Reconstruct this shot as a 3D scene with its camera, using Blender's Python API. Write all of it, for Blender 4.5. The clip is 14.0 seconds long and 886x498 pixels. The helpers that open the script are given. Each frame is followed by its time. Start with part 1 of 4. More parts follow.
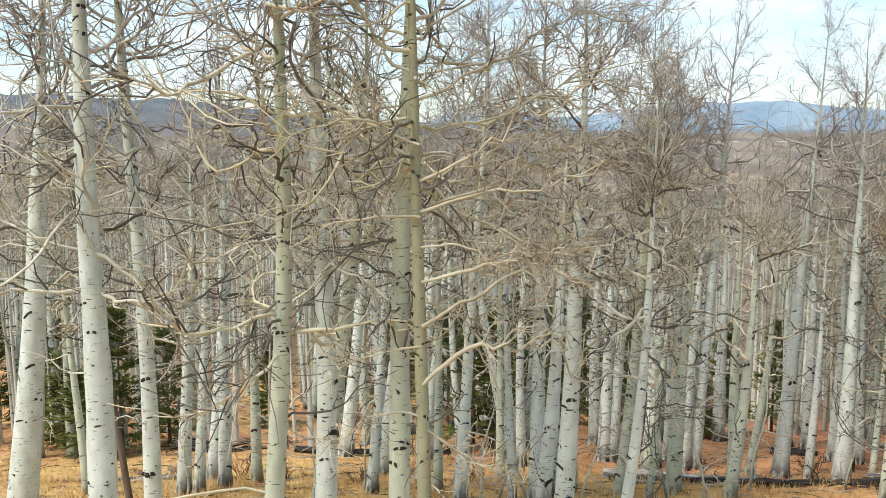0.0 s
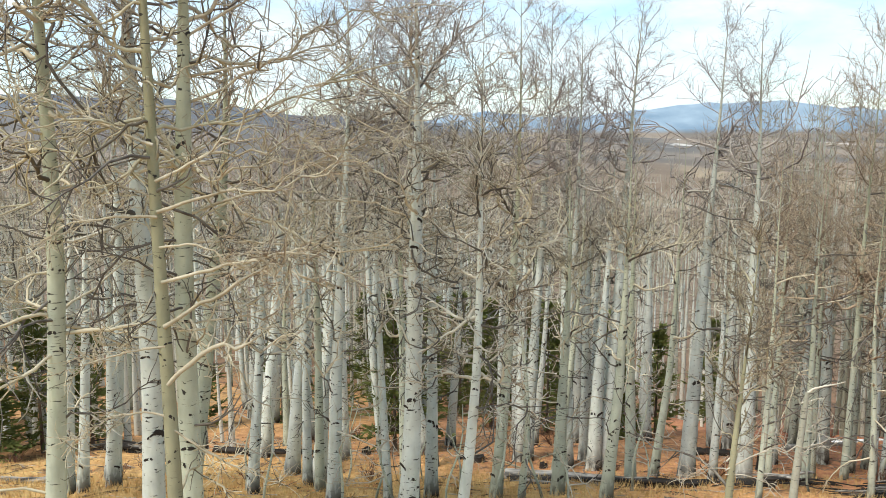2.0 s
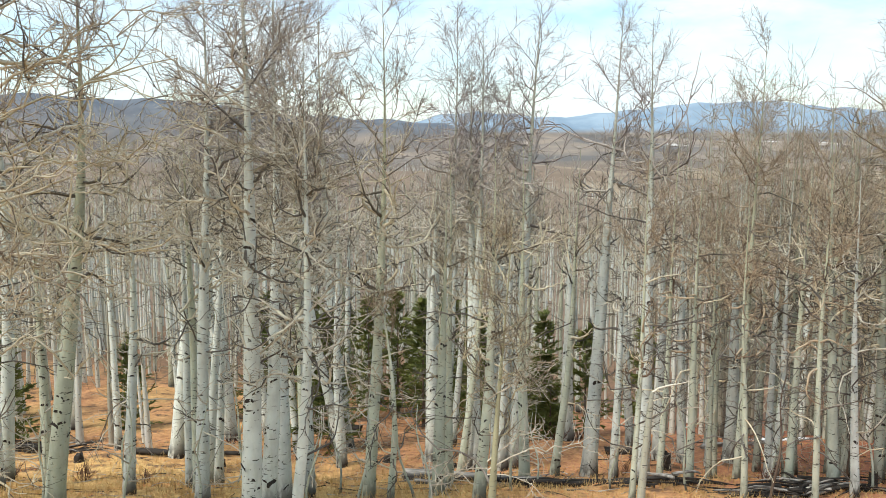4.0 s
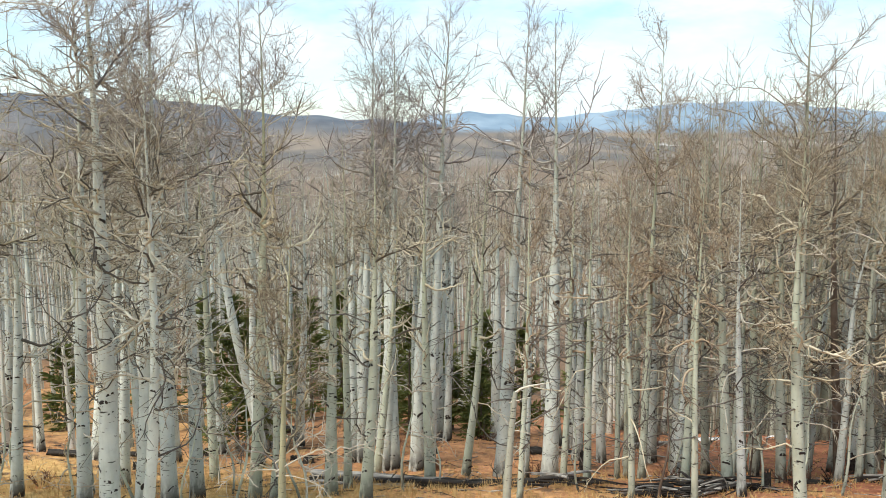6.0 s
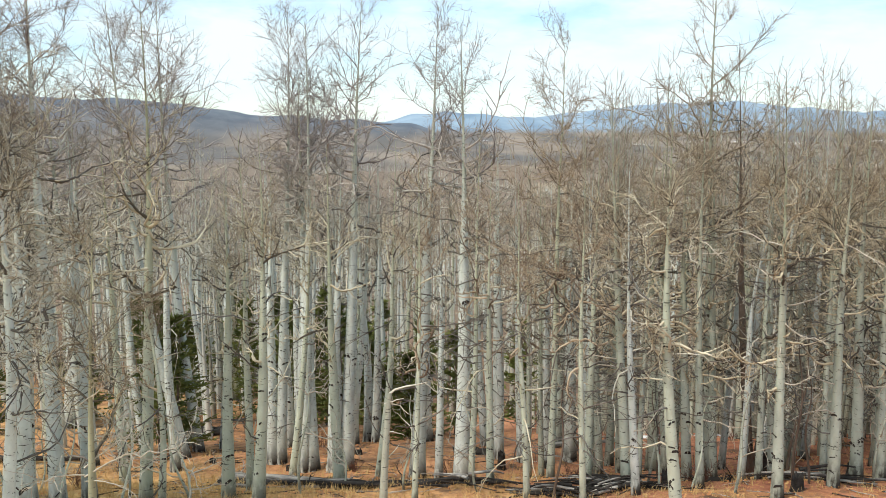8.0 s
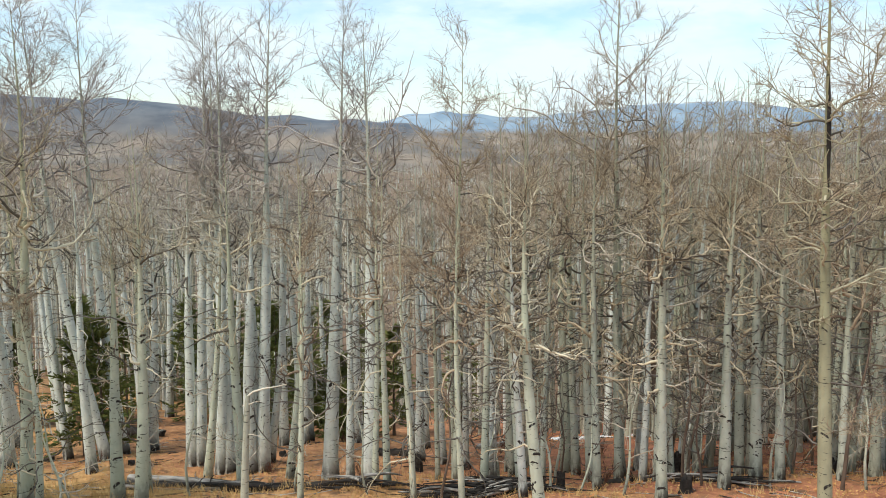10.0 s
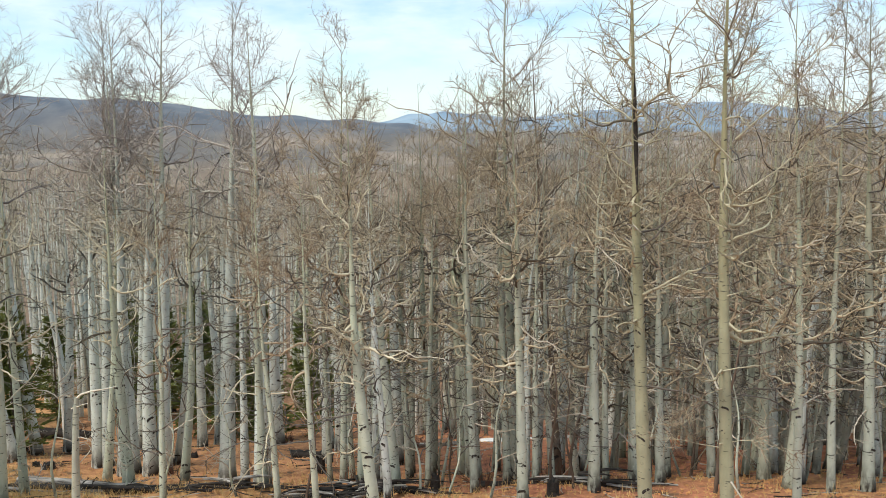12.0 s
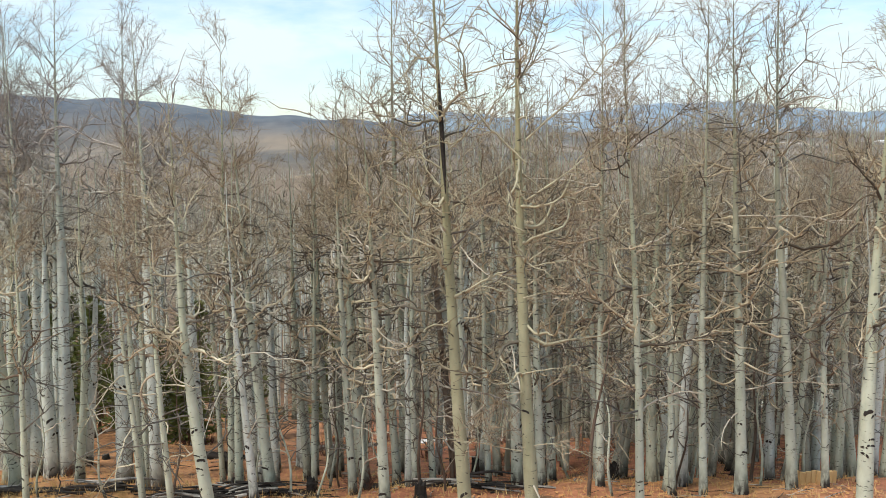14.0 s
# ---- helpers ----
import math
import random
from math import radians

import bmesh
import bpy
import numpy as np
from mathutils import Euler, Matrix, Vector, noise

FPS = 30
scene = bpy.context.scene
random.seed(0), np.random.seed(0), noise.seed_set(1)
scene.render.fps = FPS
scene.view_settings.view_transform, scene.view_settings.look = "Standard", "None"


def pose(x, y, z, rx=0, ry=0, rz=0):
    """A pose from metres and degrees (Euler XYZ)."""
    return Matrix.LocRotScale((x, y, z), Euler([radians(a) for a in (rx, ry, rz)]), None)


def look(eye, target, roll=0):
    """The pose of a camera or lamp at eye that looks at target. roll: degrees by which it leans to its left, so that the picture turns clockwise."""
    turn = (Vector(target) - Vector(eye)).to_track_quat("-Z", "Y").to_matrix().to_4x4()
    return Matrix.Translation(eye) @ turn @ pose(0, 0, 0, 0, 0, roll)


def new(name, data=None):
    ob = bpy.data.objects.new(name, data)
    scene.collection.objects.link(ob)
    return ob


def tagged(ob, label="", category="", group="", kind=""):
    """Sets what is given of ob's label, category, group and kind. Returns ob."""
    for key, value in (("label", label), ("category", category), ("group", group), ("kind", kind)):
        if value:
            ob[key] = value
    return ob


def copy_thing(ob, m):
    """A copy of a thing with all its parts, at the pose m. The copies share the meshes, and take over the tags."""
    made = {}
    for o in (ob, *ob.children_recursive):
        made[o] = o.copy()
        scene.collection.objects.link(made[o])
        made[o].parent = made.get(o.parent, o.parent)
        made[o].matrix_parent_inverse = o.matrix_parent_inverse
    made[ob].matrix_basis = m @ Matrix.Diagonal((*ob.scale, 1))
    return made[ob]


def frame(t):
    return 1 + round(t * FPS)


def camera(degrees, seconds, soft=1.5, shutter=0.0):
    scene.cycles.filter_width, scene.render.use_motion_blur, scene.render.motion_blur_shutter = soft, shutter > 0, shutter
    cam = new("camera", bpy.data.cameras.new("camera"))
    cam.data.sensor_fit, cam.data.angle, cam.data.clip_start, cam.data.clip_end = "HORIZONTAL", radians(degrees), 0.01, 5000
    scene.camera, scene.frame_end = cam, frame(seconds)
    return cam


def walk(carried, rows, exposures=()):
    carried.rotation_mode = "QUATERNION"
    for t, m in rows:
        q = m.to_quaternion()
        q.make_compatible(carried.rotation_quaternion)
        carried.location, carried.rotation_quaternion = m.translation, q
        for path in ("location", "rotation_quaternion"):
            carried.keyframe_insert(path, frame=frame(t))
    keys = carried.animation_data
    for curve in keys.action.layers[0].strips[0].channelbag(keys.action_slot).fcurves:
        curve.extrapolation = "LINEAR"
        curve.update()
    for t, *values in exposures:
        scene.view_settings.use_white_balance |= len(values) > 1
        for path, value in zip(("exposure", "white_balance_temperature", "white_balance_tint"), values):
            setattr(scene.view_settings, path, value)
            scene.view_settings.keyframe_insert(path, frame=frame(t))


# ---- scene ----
# camera: a drone sliding sideways along a grove on a hillside
cam = camera(56.0, 14.0, soft=0.9)
PATH = [(0.0, 0.0, 0.0), (0.7, 0.95, 0.03), (1.4, 1.84, -0.04), (2.1, 2.68, -0.10), (2.8, 3.57, -0.14), (3.5, 4.47, -0.37), (4.2, 5.29, -0.69),
        (5.25, 6.48, -0.93), (6.3, 7.56, -1.33), (7.0, 8.18, -1.93), (7.7, 8.76, -2.50), (8.75, 9.84, -2.75), (9.8, 11.11, -2.81),
        (10.5, 12.06, -2.88), (11.2, 13.05, -2.85), (11.9, 14.08, -2.73), (12.6, 15.09, -2.71), (13.3, 16.06, -2.72), (14.0, 17.0, -2.70)]
EYE_Z, TILT = 9.0, 90 - 8.71
walk(cam, [(t, pose(x, 0, EYE_Z, TILT, 0, turn)) for t, x, turn in PATH], exposures=[(0.0, 0.66), (4.2, 0.68), (7.0, 0.66), (9.8, 0.53), (11.2, 0.49), (12.6, 0.51), (14.0, 0.49)])

# ---------------------------------------------------------------- light
SUN_EL, SUN_AZ = 58.0, 232.0   # azimuth clockwise from +y
world = bpy.data.worlds.new("overcast_sky")
scene.world = world
world.use_nodes = True
wt = world.node_tree
wt.nodes.clear()


def wnode(kind, **props):
    n = wt.nodes.new(kind)
    for k, v in props.items():
        n.inputs[k].default_value = v
    return n


sky = wt.nodes.new("ShaderNodeTexSky")
sky.sky_type = "NISHITA"
sky.sun_disc = False
sky.sun_elevation, sky.sun_rotation = radians(SUN_EL), radians(SUN_AZ)
sky.air_density, sky.dust_density, sky.ozone_density = 1.0, 0.25, 2.5
wco = wt.nodes.new("ShaderNodeTexCoord")
wmap = wnode("ShaderNodeMapping", Scale=(1.6, 1.6, 5.0), Location=(0.3, 0.0, 0.15))
cloud = wnode("ShaderNodeTexNoise", Scale=2.3, Detail=6.0, Roughness=0.58)
cramp = wt.nodes.new("ShaderNodeValToRGB")
cramp.color_ramp.elements[0].position, cramp.color_ramp.elements[0].color = 0.41, (0.16, 0.16, 0.16, 1)
cramp.color_ramp.elements[1].position, cramp.color_ramp.elements[1].color = 0.58, (1, 1, 1, 1)
tint = wt.nodes.new("ShaderNodeMix")
tint.data_type, tint.blend_type = "RGBA", "MULTIPLY"
tint.inputs[0].default_value, tint.inputs[7].default_value = 1.0, (0.87, 0.98, 1.05, 1)
skyb = wnode("ShaderNodeBackground", Strength=0.12)
cloudb = wnode("ShaderNodeBackground", Color=(0.80, 0.945, 1.0, 1), Strength=0.79)
wmix = wt.nodes.new("ShaderNodeMixShader")
wout = wt.nodes.new("ShaderNodeOutputWorld")
for a, b in ((wco.outputs["Generated"], wmap.inputs[0]), (wmap.outputs[0], cloud.inputs["Vector"]), (cloud.outputs[0], cramp.inputs[0]),
             (sky.outputs[0], tint.inputs[6]), (tint.outputs[2], skyb.inputs[0]), (cramp.outputs[0], wmix.inputs[0]), (skyb.outputs[0], wmix.inputs[1]),
             (cloudb.outputs[0], wmix.inputs[2]), (wmix.outputs[0], wout.inputs[0])):
    wt.links.new(a, b)
sun_data = bpy.data.lights.new("sun", "SUN")
sun_data.energy, sun_data.angle, sun_data.color = 2.9, radians(18), (1.0, 0.908, 0.775)
sun = new("sun", sun_data)
sa, se = radians(SUN_AZ), radians(SUN_EL)
sun.matrix_world = look((0, 0, 60), Vector((0, 0, 60)) - Vector((math.sin(sa) * math.cos(se), math.cos(sa) * math.cos(se), math.sin(se))))

# ---------------------------------------------------------------- materials


class Mat:
    """A small builder for node materials; everything ends in one Principled shader."""

    def __init__(self, name, rough=0.85):
        self.mat = bpy.data.materials.new(name)
        self.mat.use_nodes = True
        self.t = self.mat.node_tree
        self.bsdf = self.t.nodes["Principled BSDF"]
        self.bsdf.inputs["Roughness"].default_value = rough
        self.bsdf.inputs["Specular IOR Level"].default_value = 0.25
        self.co = self.t.nodes.new("ShaderNodeTexCoord")
        self.geo = self.t.nodes.new("ShaderNodeNewGeometry")
        self.info = self.t.nodes.new("ShaderNodeObjectInfo")

    def link(self, a, b):
        self.t.links.new(a, b)

    def noise(self, scale, detail=3.0, stretch=(1, 1, 1), at="Object", rough=0.55):
        m = self.t.nodes.new("ShaderNodeMapping")
        m.inputs["Scale"].default_value = stretch
        n = self.t.nodes.new("ShaderNodeTexNoise")
        n.inputs["Scale"].default_value, n.inputs["Detail"].default_value, n.inputs["Roughness"].default_value = scale, detail, rough
        self.link(self.geo.outputs["Position"] if at == "World" else self.co.outputs[at], m.inputs[0])
        self.link(m.outputs[0], n.inputs["Vector"])
        return n.outputs[0]

    def ramp(self, value, *stops):
        r = self.t.nodes.new("ShaderNodeValToRGB")
        e = r.color_ramp.elements
        while len(e) < len(stops):
            e.new(0.5)
        for el, (p, c) in zip(e, stops):
            el.position = p
            el.color = (c, c, c, 1) if isinstance(c, (int, float)) else (*c, 1)
        self.link(value, r.inputs[0])
        return r.outputs[0]

    def mix(self, fac, a, b, how="MIX"):
        m = self.t.nodes.new("ShaderNodeMix")
        m.data_type, m.blend_type = "RGBA", how
        for sock, v in ((m.inputs[0], fac), (m.inputs[6], a), (m.inputs[7], b)):
            if isinstance(v, (int, float)):
                sock.default_value = v
            elif isinstance(v, tuple):
                sock.default_value = (*v, 1)
            else:
                self.link(v, sock)
        return m.outputs[2]

    def math(self, how, a, b=0.0):
        m = self.t.nodes.new("ShaderNodeMath")
        m.operation = how
        for sock, v in zip(m.inputs, (a, b)):
            if isinstance(v, (int, float)):
                sock.default_value = v
            else:
                self.link(v, sock)
        return m.outputs[0]

    def span(self, value, lo, hi):
        m = self.t.nodes.new("ShaderNodeMapRange")
        self.link(value, m.inputs[0])
        m.inputs[1].default_value, m.inputs[2].default_value = lo, hi
        return m.outputs[0]

    def axis(self, n, at="Object"):
        s = self.t.nodes.new("ShaderNodeSeparateXYZ")
        self.link(self.geo.outputs["Position"] if at == "World" else self.co.outputs[at], s.inputs[0])
        return s.outputs[n]

    def bump(self, value, strength=0.4, distance=0.01):
        b = self.t.nodes.new("ShaderNodeBump")
        b.inputs["Strength"].default_value, b.inputs["Distance"].default_value = strength, distance
        self.link(value, b.inputs["Height"])
        self.link(b.outputs[0], self.bsdf.inputs["Normal"])

    def done(self, colour):
        self.link(colour, self.bsdf.inputs["Base Color"])
        return self.mat


def bark(name, low, high, lo_z, hi_z, dark_base=1.0):
    """Aspen bark: pale and powdery below, olive above, with dark dashes across and a rough black foot."""
    m = Mat(name, 0.9)
    z = m.axis(2)
    tint = m.noise(2.2, 3, (1, 1, 0.5))
    c = m.mix(m.math("ADD", m.span(z, lo_z, hi_z), m.math("MULTIPLY", m.math("SUBTRACT", tint, 0.5), 0.7)), low, high)
    c = m.mix(m.math("MULTIPLY", m.info.outputs["Random"], 0.45), c, tuple(0.66 * v for v in low))
    blotch = m.ramp(m.noise(5.0, 4, (1, 1, 0.6)), (0.36, 0.80), (0.62, 1.0))
    c = m.mix(1.0, c, blotch, "MULTIPLY")
    dash = m.ramp(m.noise(4.0, 3, (1.2, 1.2, 9.0)), (0.315, 0.0), (0.36, 1.0))
    c = m.mix(dash, (0.05, 0.047, 0.04), c)
    specks = m.ramp(m.noise(11.0, 2, (1, 1, 1.5)), (0.285, 0.0), (0.325, 1.0))
    c = m.mix(specks, (0.04, 0.037, 0.032), c)
    streak = m.ramp(m.noise(2.6, 4, (2.2, 2.2, 0.22)), (0.52, 0.0), (0.70, 0.38))
    c = m.mix(streak, c, tuple(v * k for v, k in zip(low, (0.55, 0.60, 0.48))))
    foot = m.math("MULTIPLY", m.ramp(m.noise(6.0, 4, (1, 1, 0.4)), (0.36, 0.0), (0.52, 1.0)), m.math("SUBTRACT", dark_base, m.span(z, 0.1, 0.75)))
    c = m.mix(foot, c, (0.035, 0.03, 0.026))
    m.bump(m.noise(22.0, 4, (1, 1, 0.5)), 0.5, 0.012)
    return m.done(c)


def plain(name, a, b, scale, stretch=(1, 1, 1), rough=0.9, bump=0.4, detail=4.0, at="Object"):
    m = Mat(name, rough)
    n = m.noise(scale, detail, stretch, at)
    c = m.mix(m.ramp(n, (0.34, 0.0), (0.66, 1.0)), a, b)
    c = m.mix(m.math("MULTIPLY", m.info.outputs["Random"], 0.35), c, tuple(0.6 * v for v in a))
    m.bump(m.noise(scale * 5, 3, stretch, at), bump, 0.01)
    return m.done(c)


BARK_WHITE = bark("aspen_bark_white", (0.685, 0.74, 0.695), (0.435, 0.43, 0.325), 5.0, 10.0)
BARK_GREEN = bark("aspen_bark_olive", (0.545, 0.59, 0.48), (0.38, 0.38, 0.245), 2.5, 7.5, 0.8)
BARK_GREY = bark("aspen_bark_grey", (0.50, 0.545, 0.46), (0.32, 0.315, 0.22), 2.0, 6.5)
BARK_YELLOW = bark("aspen_bark_yellow", (0.36, 0.355, 0.24), (0.305, 0.285, 0.16), 2.0, 8.0, 0.7)
BARK_DULL = bark("aspen_bark_dull", (0.42, 0.43, 0.355), (0.26, 0.235, 0.165), 2.0, 7.0)
BARK_DEAD = plain("dead_bark_brown", (0.10, 0.07, 0.05), (0.20, 0.155, 0.12), 6.0, (1, 1, 0.3))


def limb_bark(name, pale, brown, dark, top=(0.29, 0.25, 0.24), share=0.52):
    """Bark of limbs and twigs; each shoot has its own shade."""
    m = Mat(name, 0.9)
    c = m.mix(m.ramp(m.noise(3.0, 4), (0.34, 0.0), (0.66, 1.0)), pale, brown)
    c = m.mix(m.ramp(m.geo.outputs["Random Per Island"], (share, 0.0), (min(1.0, share + 0.1), 0.9)), c, dark)
    c = m.mix(m.math("MULTIPLY", m.span(m.axis(2), 6.5, 9.5), 0.75), c, top)
    m.bump(m.noise(18.0, 3), 0.4, 0.01)
    return m.done(c)


LIMB = limb_bark("limb_bark", (0.62, 0.60, 0.51), (0.42, 0.39, 0.31), (0.052, 0.047, 0.042), share=0.66)
LIMB_BROWN = limb_bark("limb_bark_brown", (0.53, 0.47, 0.34), (0.34, 0.275, 0.18), (0.045, 0.037, 0.03), (0.27, 0.225, 0.175), 0.62)
LIMB_WARM = limb_bark("limb_bark_warm", (0.59, 0.55, 0.42), (0.42, 0.37, 0.26), (0.055, 0.046, 0.037), share=0.66)
LIMB_OLIVE = limb_bark("limb_bark_olive", (0.45, 0.42, 0.30), (0.31, 0.28, 0.19), (0.075, 0.065, 0.052), (0.36, 0.32, 0.235), 0.72)
LIMB_NEAR = limb_bark("limb_bark_near", (0.52, 0.475, 0.365), (0.29, 0.255, 0.18), (0.06, 0.052, 0.042), (0.36, 0.32, 0.25), 0.66)
FINE_TWIG = limb_bark("fine_twigs", (0.37, 0.325, 0.235), (0.26, 0.215, 0.145), (0.12, 0.097, 0.072), (0.30, 0.26, 0.245))
FINE_BROWN = limb_bark("fine_twigs_brown", (0.35, 0.28, 0.18), (0.24, 0.185, 0.115), (0.10, 0.077, 0.055), (0.29, 0.235, 0.17))
LIMB_RUST = limb_bark("limb_bark_rust", (0.43, 0.36, 0.26), (0.33, 0.255, 0.17), (0.13, 0.095, 0.07), (0.31, 0.245, 0.175))
WOOD_TWIG = limb_bark("wood_twigs", (0.52, 0.49, 0.38), (0.37, 0.325, 0.23), (0.075, 0.06, 0.047), (0.36, 0.31, 0.22))
PALE_LIMB = plain("pale_dead_branch", (0.55, 0.51, 0.42), (0.36, 0.32, 0.25), 3.0)
TWIG_DARK = plain("dead_branch_bark", (0.075, 0.066, 0.058), (0.19, 0.175, 0.15), 4.0)
KNOT = plain("knot_black", (0.022, 0.019, 0.017), (0.06, 0.052, 0.045), 14.0)
LOG_GREY = plain("weathered_log", (0.52, 0.50, 0.46), (0.022, 0.02, 0.018), 4.5, (0.25, 2, 2))
LOG_DARK = plain("charred_wood", (0.012, 0.011, 0.010), (0.065, 0.058, 0.052), 5.0, (0.5, 2, 2))
NEEDLE = plain("conifer_needles", (0.080, 0.105, 0.028), (0.185, 0.20, 0.058), 3.0, at="World")
STRAW = plain("dry_grass_blades", (0.60, 0.44, 0.20), (0.42, 0.26, 0.10), 0.7, at="World")
LEAF = plain("fallen_leaves", (0.46, 0.20, 0.08), (0.54, 0.33, 0.14), 1.3, at="World")
SHRUB = plain("shrub_twigs", (0.17, 0.075, 0.05), (0.10, 0.06, 0.045), 2.0, at="World")
SAWN = plain("sawn_wood", (0.72, 0.52, 0.26), (0.60, 0.40, 0.18), 4.0, (3, 3, 0.4))
SNOW = plain("old_snow", (0.80, 0.82, 0.84), (0.62, 0.64, 0.66), 4.0, rough=0.6)
FAR_TWIG = plain("far_crowns", (0.27, 0.225, 0.165), (0.37, 0.32, 0.235), 0.03, at="World")


def wood_bark():
    """Trunks of the thick wood: each its own shade of pale grey or olive, dashed with black."""
    m = Mat("far_trunks", 0.9)
    c = m.ramp(m.geo.outputs["Random Per Island"], (0.0, (0.73, 0.765, 0.73)), (0.5, (0.64, 0.67, 0.62)), (0.8, (0.47, 0.47, 0.39)), (1.0, (0.25, 0.235, 0.19)))
    c = m.mix(m.ramp(m.noise(0.8, 4, (1, 1, 0.6), "World"), (0.36, 0.3), (0.62, 0.0)), c, (0.30, 0.285, 0.22))
    c = m.mix(m.math("MULTIPLY", m.span(m.axis(2, "World"), -1.0, 5.0), 0.75), c, (0.37, 0.33, 0.245))
    dash = m.ramp(m.noise(3.6, 3, (1.2, 1.2, 6.0), "World"), (0.32, 0.0), (0.37, 1.0))
    return m.done(m.mix(dash, (0.05, 0.047, 0.04), c))


FAR_TRUNK = wood_bark()
DULL_TRUNK = plain("dull_trunks", (0.485, 0.525, 0.44), (0.325, 0.32, 0.235), 0.7, at="World")
DULL_TWIG = limb_bark("dull_twigs", (0.41, 0.345, 0.235), (0.29, 0.225, 0.145), (0.12, 0.097, 0.075), (0.30, 0.25, 0.20))


def ground_material():
    m = Mat("hillside_ground", 0.95)
    y = m.axis(1, "World")
    x = m.axis(0, "World")
    big = m.noise(0.30, 4, at="World")
    fine = m.noise(3.5, 6, at="World", rough=0.7)
    straw = m.mix(m.ramp(fine, (0.32, 0.0), (0.68, 1.0)), (0.36, 0.22, 0.085), (0.68, 0.47, 0.19))
    litter = m.mix(m.ramp(fine, (0.32, 0.0), (0.68, 1.0)), (0.26, 0.115, 0.058), (0.62, 0.33, 0.16))
    rust = m.mix(m.ramp(fine, (0.32, 0.0), (0.68, 1.0)), (0.21, 0.080, 0.048), (0.50, 0.215, 0.12))
    litter = m.mix(m.span(m.math("ADD", x, m.math("MULTIPLY", big, 6.0)), 13.0, 20.0), litter, rust)
    lie = m.math("ADD", m.math("MULTIPLY", m.span(y, 19.0, 26.0), 0.6), m.math("MULTIPLY", m.span(x, -1.0, 11.0), 0.72))
    near = m.mix(m.ramp(m.math("ADD", lie, m.math("SUBTRACT", big, 0.55)), (0.25, 0.0), (0.70, 1.0)), straw, litter)
    soil = m.ramp(m.noise(1.3, 6, at="World", rough=0.65), (0.36, 0.0), (0.47, 1.0))
    near = m.mix(soil, (0.13, 0.08, 0.05), near)
    patch = m.noise(0.010, 6, (1, 0.45, 1), at="World", rough=0.6)
    woods = m.mix(m.noise(0.05, 4, at="World"), (0.12, 0.09, 0.068), (0.225, 0.17, 0.12))
    meadow = m.mix(m.noise(0.02, 3, at="World"), (0.22, 0.175, 0.12), (0.35, 0.285, 0.20))
    mid = m.mix(m.ramp(patch, (0.53, 0.0), (0.62, 1.0)), woods, meadow)
    farther = m.mix(m.ramp(m.noise(0.0035, 5, (1, 0.3, 1), at="World"), (0.44, 0.0), (0.60, 1.0)), (0.11, 0.105, 0.10), (0.235, 0.195, 0.155))
    snow = m.ramp(m.noise(0.004, 4, (1, 0.22, 1), at="World", rough=0.65), (0.68, 0.0), (0.70, 1.0))
    farther = m.mix(snow, farther, (0.78, 0.80, 0.84))
    fields = m.ramp(m.noise(0.012, 4, (1, 0.10, 1), at="World", rough=0.7), (0.58, 0.0), (0.63, 0.8))
    fields = m.math("MULTIPLY", fields, m.math("MULTIPLY", m.math("MULTIPLY", m.span(y, 2350, 2450), m.math("SUBTRACT", 1.0, m.span(y, 3050, 3150))), m.span(x, 250, 450)))
    farther = m.mix(fields, farther, (0.56, 0.55, 0.53))
    # distance haze is put into the bluish ridge and paler mountain colours
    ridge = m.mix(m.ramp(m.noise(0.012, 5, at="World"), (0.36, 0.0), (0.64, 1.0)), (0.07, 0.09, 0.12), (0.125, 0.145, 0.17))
    haze_blue = m.mix(m.ramp(m.noise(0.004, 4, at="World"), (0.36, 0.0), (0.64, 1.0)), (0.15, 0.225, 0.305), (0.25, 0.335, 0.415))
    # shade between the back trunks is put into this darker floor colour
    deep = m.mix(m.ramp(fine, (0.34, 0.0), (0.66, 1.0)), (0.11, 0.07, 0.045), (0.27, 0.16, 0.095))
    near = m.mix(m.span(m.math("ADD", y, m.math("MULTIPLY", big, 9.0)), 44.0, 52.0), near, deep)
    c = m.mix(m.span(y, 55, 95), near, mid)
    c = m.mix(m.span(y, 900, 1500), c, farther)
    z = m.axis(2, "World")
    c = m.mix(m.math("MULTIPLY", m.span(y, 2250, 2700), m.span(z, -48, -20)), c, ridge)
    c = m.mix(m.math("MULTIPLY", m.span(y, 3700, 3900), m.span(z, -50, -25)), c, haze_blue)
    m.bump(fine, 0.6, 0.04)
    return m.done(c)


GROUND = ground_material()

# ---------------------------------------------------------------- mesh helpers


def interp(v, xs, ys):
    return np.interp(v, xs, ys)


